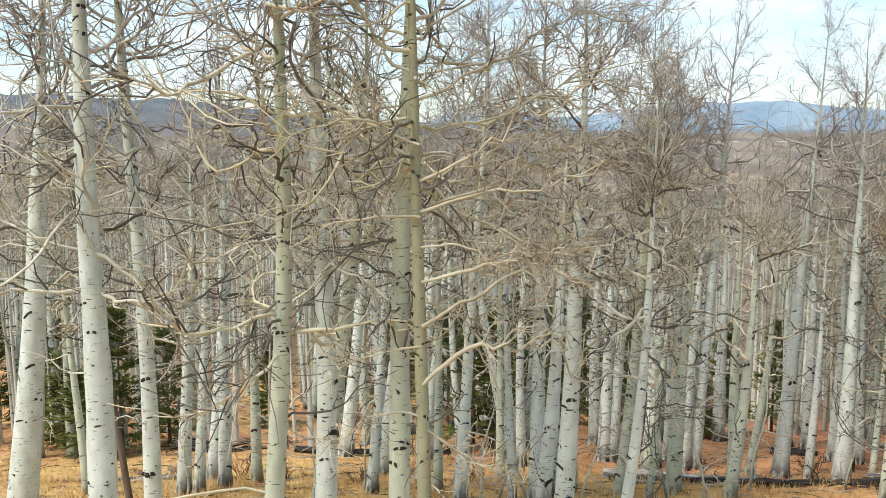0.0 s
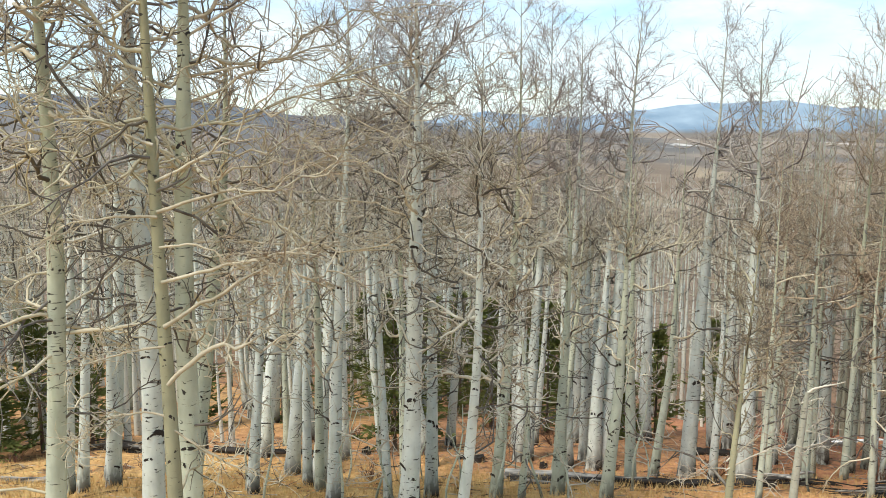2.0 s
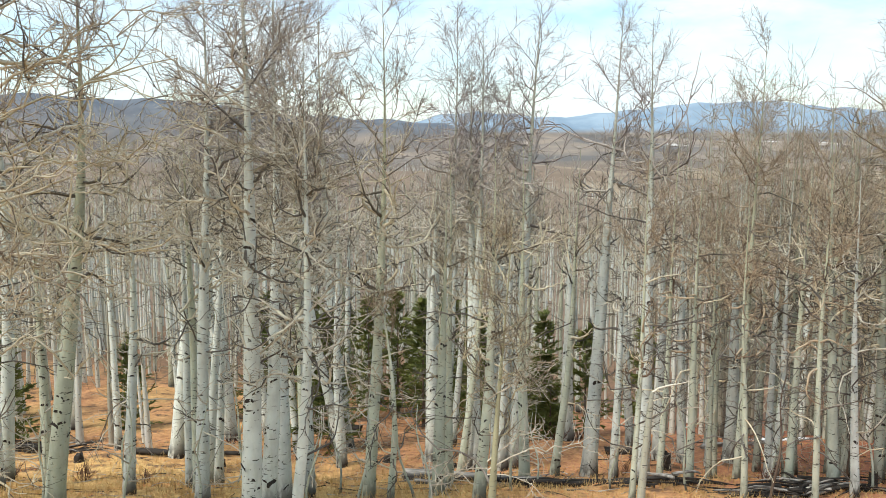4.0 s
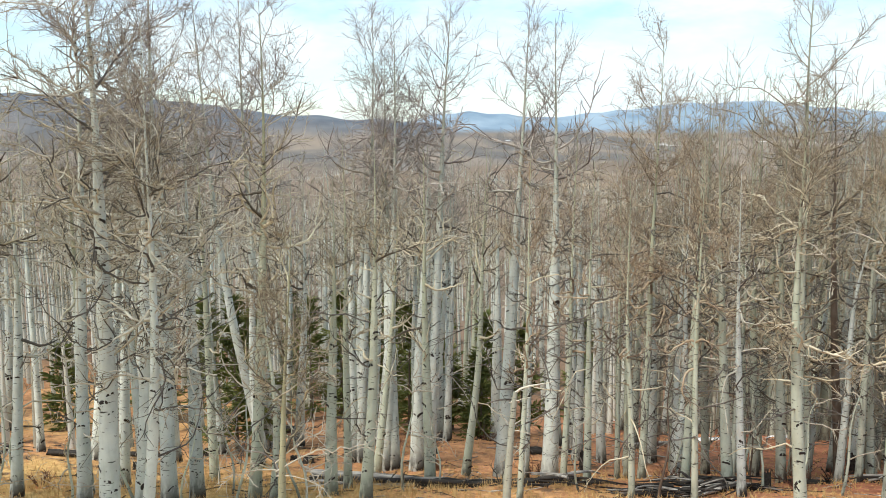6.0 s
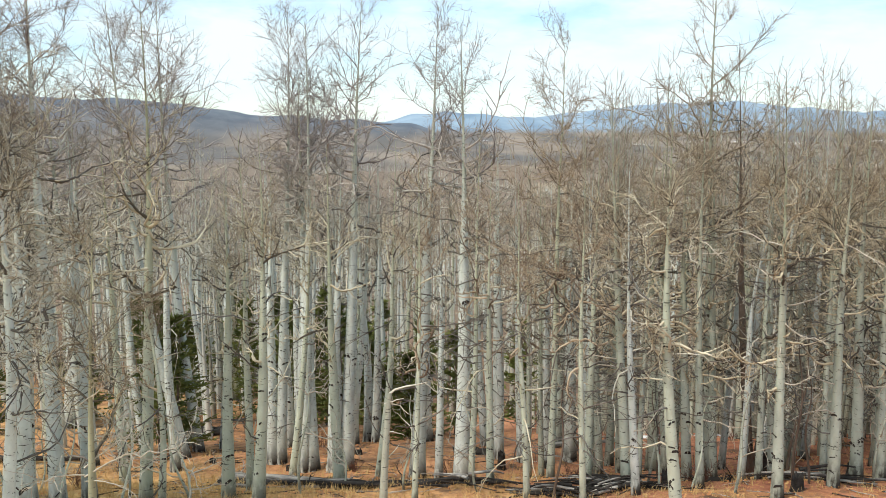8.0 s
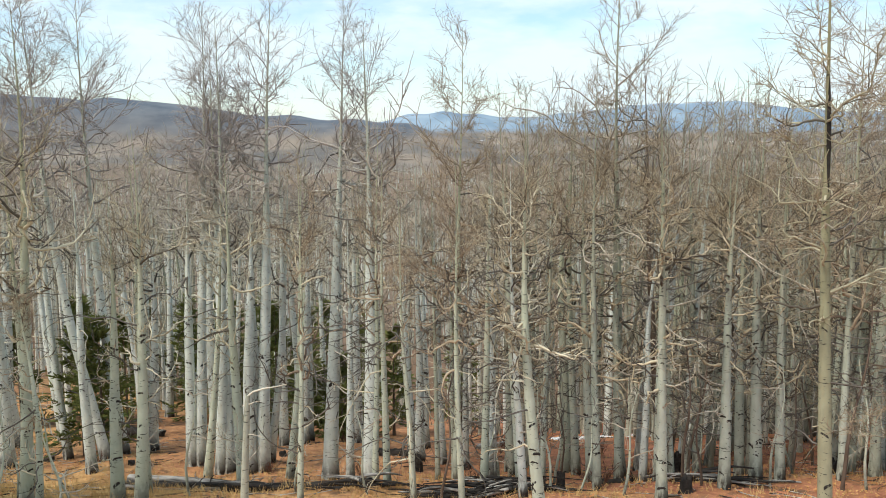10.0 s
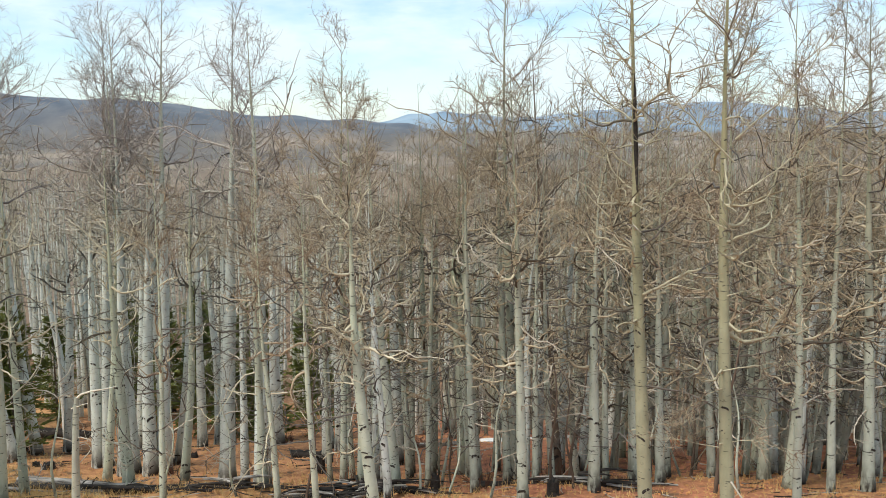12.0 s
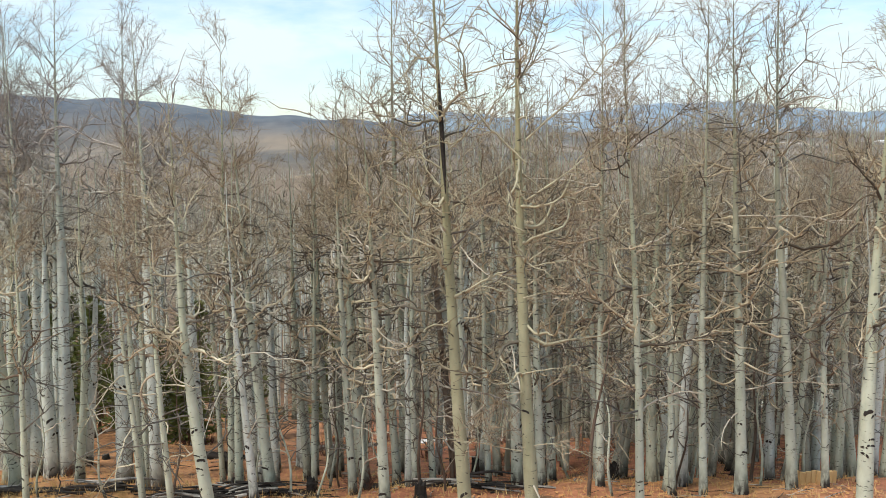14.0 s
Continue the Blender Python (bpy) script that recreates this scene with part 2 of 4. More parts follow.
def ground_z(x, y):
    """The hillside falls away from the camera into a wide valley with ridges and a mountain, tinted for haze, behind.
    """
    x, y = np.asarray(x, float), np.asarray(y, float)
    z = interp(y, [-60, -20, 0, 15, 18, 20, 21, 22.5, 24.3, 26.5, 30.5, 36, 42, 52, 72, 110, 200, 450, 900, 1500, 2200, 4800],
               [6.8, 6.0, 4.6, 1.6, 0.7, -0.1, -0.45, -0.95, -1.3, -1.75, -2.85, -4.2, -5.5, -7.2, -9.8, -12.7, -20, -35, -50, -60, -64, -66])
    s = np.clip((y - 26) / 16, 0, 1)
    z = z - 0.09 * (np.clip(x, -30, 45) - 5) * s * s * (3 - 2 * s) * np.clip((160 - y) / 100, 0, 1)
    z = z + np.clip((y - 90) / 200, 0, 1) * np.clip((1800 - y) / 700, 0, 1) * (4 * np.sin(x / 37 + y / 90) + 6 * np.sin(x / 95 - y / 160))
    crest = interp(x, [-4600, -1850, -1320, -950, -730, -610, -510, -370, -170, 30, 280, 4600], [190, 178, 160, 146, 130, 122, 92, 88, 84, 60, 0, 0])
    z = z + crest * np.exp(-((y - 2800) / 330) ** 2)
    peak = interp(x, [-4600, -150, 50, 225, 350, 470, 600, 760, 940, 1125, 1426, 1640, 1870, 2022, 2082, 2440, 4600],
                  [60, 60, 105, 130, 118, 100, 98, 104, 120, 148, 170, 180, 176, 160, 150, 128, 120])
    z = z + peak * np.exp(-((y - 4450) / 300) ** 2)
    z = z + np.clip((y - 2300) / 500, 0, 1) * (5 * np.sin(x / 70 + 1.3) + 4 * np.sin(x / 31))
    z = z + np.clip((70 - y) / 40, 0, 1) * (0.05 * np.sin(x * 1.7 + y * 0.9) + 0.06 * np.sin(x * 0.63 - y * 1.3) + 0.04 * np.sin(x * 3.1 + 2) * np.sin(y * 2.7))
    return z


def gz(x, y):
    return float(ground_z(x, y))


def mesh_of(name, verts, quads, mat, smooth=True, cut=None, second=None):
    """A mesh of four-cornered faces from arrays; faces from cut on take the second material."""
    me = bpy.data.meshes.new(name)
    quads = np.asarray(quads, np.int32).reshape(-1, 4)
    me.vertices.add(len(verts))
    me.vertices.foreach_set("co", np.asarray(verts, np.float32).ravel())
    me.loops.add(quads.size)
    me.loops.foreach_set("vertex_index", quads.ravel())
    me.polygons.add(len(quads))
    me.polygons.foreach_set("loop_start", np.arange(0, quads.size, 4, dtype=np.int32))
    me.polygons.foreach_set("use_smooth", np.full(len(quads), smooth))
    me.update(calc_edges=True)
    me.materials.append(mat)
    if second:
        me.materials.append(second)
        me.polygons.foreach_set("material_index", (np.arange(len(quads)) >= cut).astype(np.int32))
    return me


def tubes(pts, rad, sides):
    """Tubes along N polylines of K points: vertices and quads."""
    n, k, _ = pts.shape
    tan = np.gradient(pts, axis=1)
    tan /= np.linalg.norm(tan, axis=2, keepdims=True) + 1e-9
    ref = np.where(np.abs(tan[:, :1, 2:]) > 0.9, np.array([1.0, 0, 0]), np.array([0, 0, 1.0]))
    u = np.cross(tan, np.broadcast_to(ref, tan.shape))
    u /= np.linalg.norm(u, axis=2, keepdims=True) + 1e-9
    w = np.cross(tan, u)
    a = np.arange(sides) * 2 * np.pi / sides
    v = pts[:, :, None] + rad[:, :, None, None] * (np.cos(a)[:, None] * u[:, :, None] + np.sin(a)[:, None] * w[:, :, None])
    idx = np.arange(n * k * sides).reshape(n, k, sides)
    nxt = np.roll(idx, -1, axis=2)
    q = np.stack([idx[:, :-1], nxt[:, :-1], nxt[:, 1:], idx[:, 1:]], -1)
    return v.reshape(-1, 3), q.reshape(-1, 4)


def joined(pieces):
    vs, qs, base = [], [], 0
    for v, q in pieces:
        vs.append(v)
        qs.append(q + base)
        base += len(v)
    return np.concatenate(vs), np.concatenate(qs)


def grow(rng, start, way, length, k, wander, lift):
    """Wandering polylines from the starts, in the ways given."""
    n = len(start)
    pts = np.zeros((n, k, 3))
    pts[:, 0] = start
    d = way / (np.linalg.norm(way, axis=1, keepdims=True) + 1e-9)
    for i in range(1, k):
        d = d + wander * rng.normal(size=(n, 3)) + lift * np.array([0, 0, 1.0])
        d /= np.linalg.norm(d, axis=1, keepdims=True)
        pts[:, i] = pts[:, i - 1] + d * (length / (k - 1))[:, None]
    return pts


def shoots(rng, pts, each, lo, hi):
    """Places and tangents on the polylines from which side shoots spring, and the parents' rows."""
    n, k, _ = pts.shape
    row = np.repeat(np.arange(n), each)
    u = rng.uniform(lo, hi, len(row)) * (k - 1)
    i = np.minimum(u.astype(int), k - 2)
    f = (u - i)[:, None]
    a, b = pts[row, i], pts[row, i + 1]
    t = b - a
    return a * (1 - f) + b * f, t / (np.linalg.norm(t, axis=1, keepdims=True) + 1e-9), row


def part(name, mesh, parent, label=""):
    ob = new(name, mesh)
    ob.parent = parent
    return tagged(ob, label)


def built(name, bm, mat, smooth=False):
    me = bpy.data.meshes.new(name)
    bm.to_mesh(me)
    bm.free()
    me.materials.append(mat)
    if smooth:
        me.polygons.foreach_set("use_smooth", np.full(len(me.polygons), True))
    return me


def thing(name, x, y, z, label, category, group="", turn=0.0, kind=""):
    ob = new(name)
    ob.empty_display_size = 0.3
    ob.matrix_basis = pose(x, y, z, 0, 0, turn)
    return tagged(ob, label, category, group, kind)


# ---------------------------------------------------------------- ground: one sheet to the horizon


def build_ground():
    xs = np.concatenate([np.linspace(-4600, -700, 50), np.linspace(-640, -60, 34), np.arange(-52, -16, 4), np.arange(-15, 36, 0.7),
                         np.arange(38, 70, 4), np.linspace(75, 700, 36), np.linspace(780, 4600, 50)])
    ys = np.concatenate([np.linspace(-900, -40, 14), np.arange(-30, 12, 3), np.arange(13, 34, 0.6), np.arange(35, 110, 2.5), np.linspace(115, 900, 45), np.linspace(930, 4800, 75)])
    gx, gy = np.meshgrid(xs, ys)
    gzz = ground_z(gx, gy)
    n, m = gx.shape
    idx = np.arange(n * m).reshape(n, m)
    q = np.stack([idx[:-1, :-1], idx[:-1, 1:], idx[1:, 1:], idx[1:, :-1]], -1)
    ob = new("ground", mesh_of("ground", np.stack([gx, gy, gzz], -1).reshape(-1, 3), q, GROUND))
    tagged(ob, "sloping forest floor of dry straw grass and rusty leaf litter", "ground", kind="structure")


build_ground()

# ---------------------------------------------------------------- aspens
WHITE, GREEN, YELLOW, DULL, DEAD = "white", "olive", "yellow", "dull", "dead"
TONES = {
    WHITE: (BARK_WHITE, LIMB, "leafless aspen with pale white bark and black knots"),
    GREEN: (BARK_GREEN, LIMB_WARM, "leafless aspen with grey-olive bark and tan limbs"),
    YELLOW: (BARK_YELLOW, LIMB_OLIVE, "tall leafless aspen with yellow-green bark and long limbs"),
    DULL: (BARK_DULL, LIMB_BROWN, "leafless aspen with dull grey-brown bark and brown twigs"),
    DEAD: (BARK_DEAD, TWIG_DARK, "dead brown-barked tree with a few bare branches"),
}


def knot_mesh():
    bm = bmesh.new()
    rim, mid = [], []
    for i in range(10):
        a = 2 * math.pi * i / 10
        rim.append(bm.verts.new((math.cos(a), -0.10 * math.cos(a) ** 2 * 2.4 + 0.12, 0.42 * math.sin(a) - 0.18 * abs(math.cos(a)) ** 2)))
        mid.append(bm.verts.new((0.5 * math.cos(a), -0.10, 0.24 * math.sin(a))))
    top = bm.verts.new((0, -0.06, 0))
    for i in range(10):
        j = (i + 1) % 10
        bm.faces.new((rim[i], rim[j], mid[j], mid[i]))
        bm.faces.new((mid[i], mid[j], top))
    # the outer side looks along -y
    bm.normal_update()
    return built("knot", bm, KNOT, True)


KNOT_MESH = knot_mesh()


def trunk_line(h, r, d1, d2, d3, rng, rings, tall=1.0):
    s = np.linspace(0, 1, rings)
    off = np.interp(s * tall, [0, 0.3, 0.55, 0.8, 1.0, 1.4], [0, d1, d2, d3, d3 + 0.6 * (d3 - d2), d3 + 0.8 * (d3 - d2)])
    for _ in range(3):
        off[1:-1] = 0.25 * off[:-2] + 0.5 * off[1:-1] + 0.25 * off[2:]
    sway = 0.035 * h / 10 * np.sin(s * rng.uniform(5, 9) + rng.uniform(0, 6)) * s
    lean = rng.normal(0, 0.012) * h
    pts = np.stack([off + sway, lean * s + 0.05 * np.sin(s * 6 + rng.uniform(0, 6)) * s, s * h - 0.08 * (s == 0)], -1)
    rad = r * 1.30 * (1 - s) ** 0.95 + 0.007 + 0.26 * r * np.exp(-s * h / 0.16)
    rad *= (1 + rng.normal(0, 0.02, rings)) * np.interp(s, [0, 0.48, 0.64, 0.8, 1], [1, 1, 0.72, 0.55, 0.45])
    return s, pts, rad


def crown_tubes(rng, s, pts, rad, h, rich, lowest=0.36, reach=1.0, near=False, fuzz=1.0):
    """Limbs, side shoots and twigs of a leafless crown: gnarled and near level below, sweeping up above."""
    out, fine_out = [], []
    cap, fine_r = (0.027, 0.0046) if near else (0.035, 0.0044)

    def limbs(u, el, length, wander, lift, thick, each, fine, droop=0.0, up=0.1, thin=1.0):
        n = len(u)
        start = np.stack([np.interp(u, s, pts[:, i]) for i in range(3)], -1)
        az = rng.uniform(0, 2 * np.pi, n)
        way = np.stack([np.cos(az) * np.cos(el), np.sin(az) * np.cos(el), np.sin(el)], -1)
        k = 13 if near else 10
        limb = grow(rng, start, way, length, k, wander, lift)
        limb[:, :, 2] -= droop * length[:, None] * np.sin(np.linspace(0, np.pi, k))
        r0 = np.clip(thick * np.interp(u, s, rad), 0.009, cap) * rng.uniform(0.7, 1.2, n) * np.clip(length / (0.09 * h), 0.55, 1)
        taper = np.linspace(1, 0.26, k) * (1 + 0.12 * rng.normal(size=(n, k)))
        out.append(tubes(limb, r0[:, None] * taper, 6 if near else 5))
        a, t, row = shoots(rng, limb, each, 0.15, 1.0)
        keep = rng.random(len(a)) < np.clip(length[row] / (0.11 * h), 0.15, 1)
        a, t, row = a[keep], t[keep], row[keep]
        side = rng.normal(size=a.shape)
        w2 = t + side / np.linalg.norm(side, axis=1, keepdims=True) + np.array([0, 0, up])
        l2 = length[row] * rng.uniform(0.15, 0.5, len(a))
        sec = grow(rng, a, w2, l2, 4, wander, lift)
        out.append(tubes(sec, (0.48 * r0[row] + 0.0015)[:, None] * np.linspace(1, 0.42, 4), 3))
        a, t, row2 = shoots(rng, sec, fine, 0.2, 1.0)
        keep = rng.random(len(a)) < np.clip(l2[row2] / (0.04 * h), 0.45, 1) * fuzz
        a, t = a[keep], t[keep]
        side = rng.normal(size=a.shape)
        w3 = t + 1.1 * side / np.linalg.norm(side, axis=1, keepdims=True) + np.array([0, 0, 0.7 * up])
        twig = grow(rng, a, w3, rng.uniform(0.08, 0.34, len(a)), 2, wander, lift)
        fine_out.append(tubes(twig, np.broadcast_to(np.array([1.0, 0.55]) * fine_r * thin, (len(a), 2)), 3))

    n = max(5, int(h * 1.5 * rich * (0.76 - lowest) / 0.36))
    u = lowest + (0.74 - lowest) * rng.uniform(0, 1, n) ** 0.8
    limbs(u, np.radians(rng.normal(12, 20, n)), h * reach * rng.uniform(0.04, 0.155, n), 0.30, 0.05, np.interp(u, [0.4, 0.74], [0.56, 0.66]), max(4, int(7 * rich)), 4 if near else 1, 0.05)
    u = rng.uniform(0.62, 0.84, int(rng.integers(4, 7)))
    limbs(u, np.radians(rng.normal(42, 9, len(u))), h * np.interp(u, [0.62, 0.84], [0.155, 0.090]) * rng.uniform(0.7, 1.1, len(u)), 0.13, 0.035, 0.58, max(8, int(12 * rich)), min(6, max(3, int(6.5 * rich))), 0.0, 0.14, 0.78)
    n = max(8, int(h * 1.45 * rich))
    u = 0.66 + 0.33 * rng.uniform(0, 1, n)
    length = h * reach * np.interp(u, [0.66, 0.76, 0.86, 0.94, 1.0], [0.080, 0.110, 0.095, 0.070, 0.040]) * rng.uniform(0.45, 1.1, n)
    limbs(u, np.radians(np.interp(u, [0.66, 0.8, 1.0], [20, 32, 54]) + rng.normal(0, 11, n)), length, 0.13, 0.03, 0.42, max(5, int(8 * rich)), min(6, max(3, int(7 * rich))), 0.0, 0.14, 0.78)
    v, q = joined(out + fine_out)
    return v, q, sum(len(one[1]) for one in out)


def dead_branch(rng, start, az, length):
    way = np.array([[math.cos(az), math.sin(az), rng.uniform(-0.15, 0.55)]])
    b = grow(rng, start[None], way, np.array([length]), 7, 0.30, -0.02 + 0.10 * rng.uniform(-1, 1))
    out = [tubes(b, np.linspace(0.019, 0.006, 7)[None], 5)]
    a, t, _ = shoots(rng, b, int(rng.integers(4, 9)), 0.25, 1.0)
    side = rng.normal(size=a.shape)
    c = grow(rng, a, t + 0.9 * side / np.linalg.norm(side, axis=1, keepdims=True), length * rng.uniform(0.15, 0.4, len(a)), 4, 0.22, 0.02)
    out.append(tubes(c, np.broadcast_to(np.linspace(0.008, 0.004, 4), (len(a), 4)), 3))
    return joined(out)


COUNT = [0]


def make_aspen(x, y, h, r, d1, d2, d3, tone, rich=1.0, branches=4, knots=9, group="aspens of the grove", reach=1.0, tall=1.0, low=0.36):
    COUNT[0] += 1
    rng = np.random.default_rng(1000 + COUNT[0])
    skin, limb_mat, label = TONES[tone]
    if x > 14.0 and tone in (WHITE, GREEN):
        skin, limb_mat, rich = (BARK_GREY if y > 14.5 else skin), LIMB_BROWN, min(1.1, rich * 1.2)
    tree = thing("aspen_tree", x, y, gz(x, y), label + (", slender" if r < 0.085 else ", stout" if r > 0.14 else ""), "tree", group)
    h *= tall
    s, pts, rad = trunk_line(h, r, d1, d2, d3, rng, 20 if tall == 1.0 else 28, tall)
    v, q = tubes(pts[None], rad[None], 10)
    trunk = part("trunk", mesh_of("trunk", v, q, skin), tree)
    low = 0.62 if tone == DEAD else 0.24 if x > 14.0 else 0.50 if x < 11.5 and y > 19.5 and tone == WHITE else low
    rusty = tone == GREEN and r < 0.075 and y > 14
    v, q, cut = crown_tubes(rng, s, pts, rad, h, rich * (0.45 if tone == DEAD else 1.15 if rusty else 1.0), low, reach, tall > 1, 1.1 if rusty else 1.0)
    part("crown", mesh_of("crown", v, q, LIMB_RUST if rusty else limb_mat, True, cut, LIMB_RUST if rusty else FINE_BROWN if x > 14 or tone == DULL else FINE_TWIG), tree, "rusty brown limbs and dense fine twigs" if rusty else "bare limbs and fine twigs")
    for _ in range(branches):
        u = rng.uniform(0.14, 0.72 if x > 9 else 0.55)
        p = np.array([np.interp(u, s, pts[:, i]) for i in range(3)])
        v, q = dead_branch(rng, p, rng.uniform(0, 2 * math.pi), rng.uniform(0.4, 1.7) * (0.4 + 0.75 * reach))
        part("dead_branch", mesh_of("dead_branch", v, q, TWIG_DARK if rng.random() < (0.66 if x > 9 else 0.6) else PALE_LIMB if x > 14 else limb_mat), tree)
    for _ in range(knots):
        u = rng.uniform(0.03, 0.62)
        p = np.array([np.interp(u, s, pts[:, i]) for i in range(3)])
        rr = float(np.interp(u, s, rad))
        a = rng.normal(0, 55)
        k = new("knot", KNOT_MESH)
        k.parent = trunk
        size = min(rr, 0.15) * rng.uniform(0.32, 0.78)
        off = Euler((0, 0, radians(a))).to_matrix() @ Vector((0, -rr * 0.93, 0))
        k.matrix_basis = Matrix.Translation(Vector(p) + off) @ pose(0, 0, 0, 0, rng.normal(0, 24), a) @ Matrix.Diagonal((size, size * 0.9, size * rng.uniform(0.55, 1.35), 1))
    return tree


def aspen(x, y, h, r, d1, d2, d3, tone, full=1.0):
    near = y < 18.0
    h *= 1.13 if x > 14 and y > 14 else 1.14 if x < 2.5 and 14 < y < 27 else 1.0
    r *= 1.2 if tone == WHITE and y > 20 and x < 13 and r < 0.16 else 1.0
    return make_aspen(x, y, h, r, d1, d2, d3, tone, rich=1.6 if y < 14 and x < 4 else 1.2 if y < 14 else (1.38 if full > 1 else 0.95 if near or x < 2.5 and y < 27 else 0.74),
                      branches=8 if y < 14 else 12 if x > 9 and y < 24 else 6 if near else 4, knots=16 if near else 13, tall=1.4 if y < 13 and x < 4 else 1.12 if y < 14 else 1.0, low=0.27 if y < 13 and x < 4 else 0.36, reach=1.3 if y < 13 and x < 4 else 1.1 if y < 14 else 1.25 if full > 1 else 0.98)


# trees along the front of the grove: place, height, girth, bends, bark
aspen(-8.81, 30.80, 9.6, 0.168, 0.34, 0.48, 0.58, WHITE)
aspen(-7.76, 17.20, 7.6, 0.072, -0.14, -0.25, -0.29, GREEN)
aspen(-7.58, 14.04, 10.6, 0.198, 0.55, 0.89, 1.18, WHITE, 1.3)
aspen(-5.84, 20.15, 11.2, 0.123, 0.37, 0.54, 0.54, WHITE, 1.3)
aspen(-5.80, 17.60, 8.2, 0.119, 0.21, 0.41, 0.50, WHITE)
aspen(-5.46, 17.60, 8.2, 0.096, 0.23, 0.36, 0.43, WHITE)
aspen(-5.33, 36.55, 11.2, 0.106, -0.16, -0.21, -0.26, WHITE)
aspen(-5.29, 33.05, 11.3, 0.117, 0.16, 0.24, 0.29, WHITE)
aspen(-5.16, 25.80, 10.7, 0.075, 0.01, 0.01, 0.01, WHITE)
aspen(-5.09, 18.40, 7.2, 0.124, 0.10, 0.15, 0.17, WHITE)
aspen(-4.79, 20.30, 7.6, 0.111, 0.05, 0.09, 0.11, GREEN)
aspen(-4.75, 10.92, 9.9, 0.161, 0.06, -0.01, 0.03, WHITE)
aspen(-4.58, 12.38, 10.3, 0.107, 0.05, 0.01, -0.05, WHITE)
aspen(-4.44, 42.10, 13.5, 0.162, 0.02, 0.03, 0.04, WHITE)
aspen(-4.29, 32.30, 12.2, 0.197, 0.31, 0.44, 0.53, WHITE)
aspen(-3.09, 25.15, 9.6, 0.153, 0.39, 0.65, 0.73, WHITE)
aspen(-2.89, 30.25, 10.6, 0.107, -0.30, -0.35, -0.38, WHITE)
aspen(-2.44, 15.50, 10.1, 0.149, 0.52, 0.92, 1.03, GREEN, 1.3)
aspen(-2.18, 9.31, 9.3, 0.099, 0.27, 0.44, 0.42, GREEN)
aspen(-2.13, 28.30, 14.1, 0.136, -0.23, -0.37, -0.50, WHITE, 1.3)
aspen(-1.78, 11.75, 9.9, 0.136, 0.08, 0.01, 0.02, WHITE)
aspen(-1.66, 22.25, 9.0, 0.136, 0.28, 0.59, 0.71, WHITE)
aspen(-1.54, 17.06, 7.0, 0.099, 0.19, 0.32, 0.37, WHITE)
aspen(-1.21, 30.10, 10.6, 0.106, -0.36, -0.55, -0.63, WHITE)
aspen(-0.78, 38.70, 11.9, 0.186, 0.12, 0.20, 0.24, WHITE)
aspen(-0.60, 20.60, 8.4, 0.099, 0.18, 0.30, 0.35, WHITE)
aspen(-0.57, 37.85, 12.2, 0.121, 0.13, 0.18, 0.22, WHITE)
aspen(-0.54, 19.40, 7.9, 0.106, 0.31, 0.54, 0.68, WHITE)
aspen(-0.51, 18.10, 7.4, 0.087, 0.00, 0.05, 0.07, WHITE)
aspen(-0.47, 24.35, 10.0, 0.133, -0.02, 0.02, 0.04, WHITE)
aspen(-0.11, 17.30, 7.8, 0.083, 0.01, 0.01, 0.00, GREEN)
aspen(0.34, 16.02, 9.7, 0.108, 0.17, 0.37, 0.46, WHITE, 1.3)
aspen(0.59, 26.10, 10.7, 0.092, -0.31, -0.40, -0.49, WHITE)
aspen(1.02, 35.90, 12.2, 0.115, 0.20, 0.28, 0.34, WHITE)
aspen(1.45, 16.40, 7.6, 0.074, -0.11, -0.18, -0.21, WHITE)
aspen(1.56, 21.35, 8.5, 0.096, -0.05, -0.08, -0.09, GREEN)
aspen(1.86, 15.00, 6.9, 0.125, 0.22, 0.30, 0.33, WHITE)
aspen(1.93, 16.40, 10.2, 0.126, 0.02, 0.05, 0.06, WHITE, 1.3)
aspen(2.11, 25.25, 13.0, 0.105, -0.86, -1.36, -1.53, WHITE, 1.3)
aspen(2.21, 26.55, 13.4, 0.111, -0.50, -0.68, -0.73, WHITE, 1.3)
aspen(2.32, 23.45, 8.5, 0.098, -0.09, -0.04, -0.02, WHITE)
aspen(2.33, 17.00, 7.5, 0.115, 0.04, 0.05, 0.06, WHITE)
aspen(2.76, 12.40, 6.1, 0.076, 0.23, 0.35, 0.39, WHITE)
aspen(2.85, 27.45, 9.0, 0.115, 0.18, 0.31, 0.37, WHITE)
aspen(3.68, 16.40, 10.3, 0.100, 0.24, 0.36, 0.40, GREEN, 1.3)
aspen(4.16, 15.90, 4.9, 0.056, 0.12, 0.06, -0.10, GREEN)
aspen(4.91, 31.25, 10.1, 0.130, -0.02, -0.04, -0.04, WHITE)
aspen(4.96, 24.45, 9.9, 0.126, 0.02, 0.10, 0.14, WHITE)
aspen(5.13, 17.50, 7.0, 0.112, 0.06, 0.13, 0.16, GREEN)
aspen(5.14, 26.95, 10.9, 0.164, -0.09, 0.01, 0.09, WHITE)
aspen(5.20, 24.45, 13.7, 0.110, 0.19, 0.41, 0.49, WHITE, 1.3)
aspen(5.37, 27.00, 10.2, 0.113, 0.24, 0.35, 0.42, WHITE)
aspen(5.39, 18.70, 8.4, 0.078, 0.02, 0.03, 0.03, GREEN)
aspen(5.67, 26.70, 9.9, 0.077, 0.26, 0.38, 0.46, WHITE)
aspen(5.80, 22.70, 8.4, 0.095, 0.31, 0.54, 0.63, GREEN)
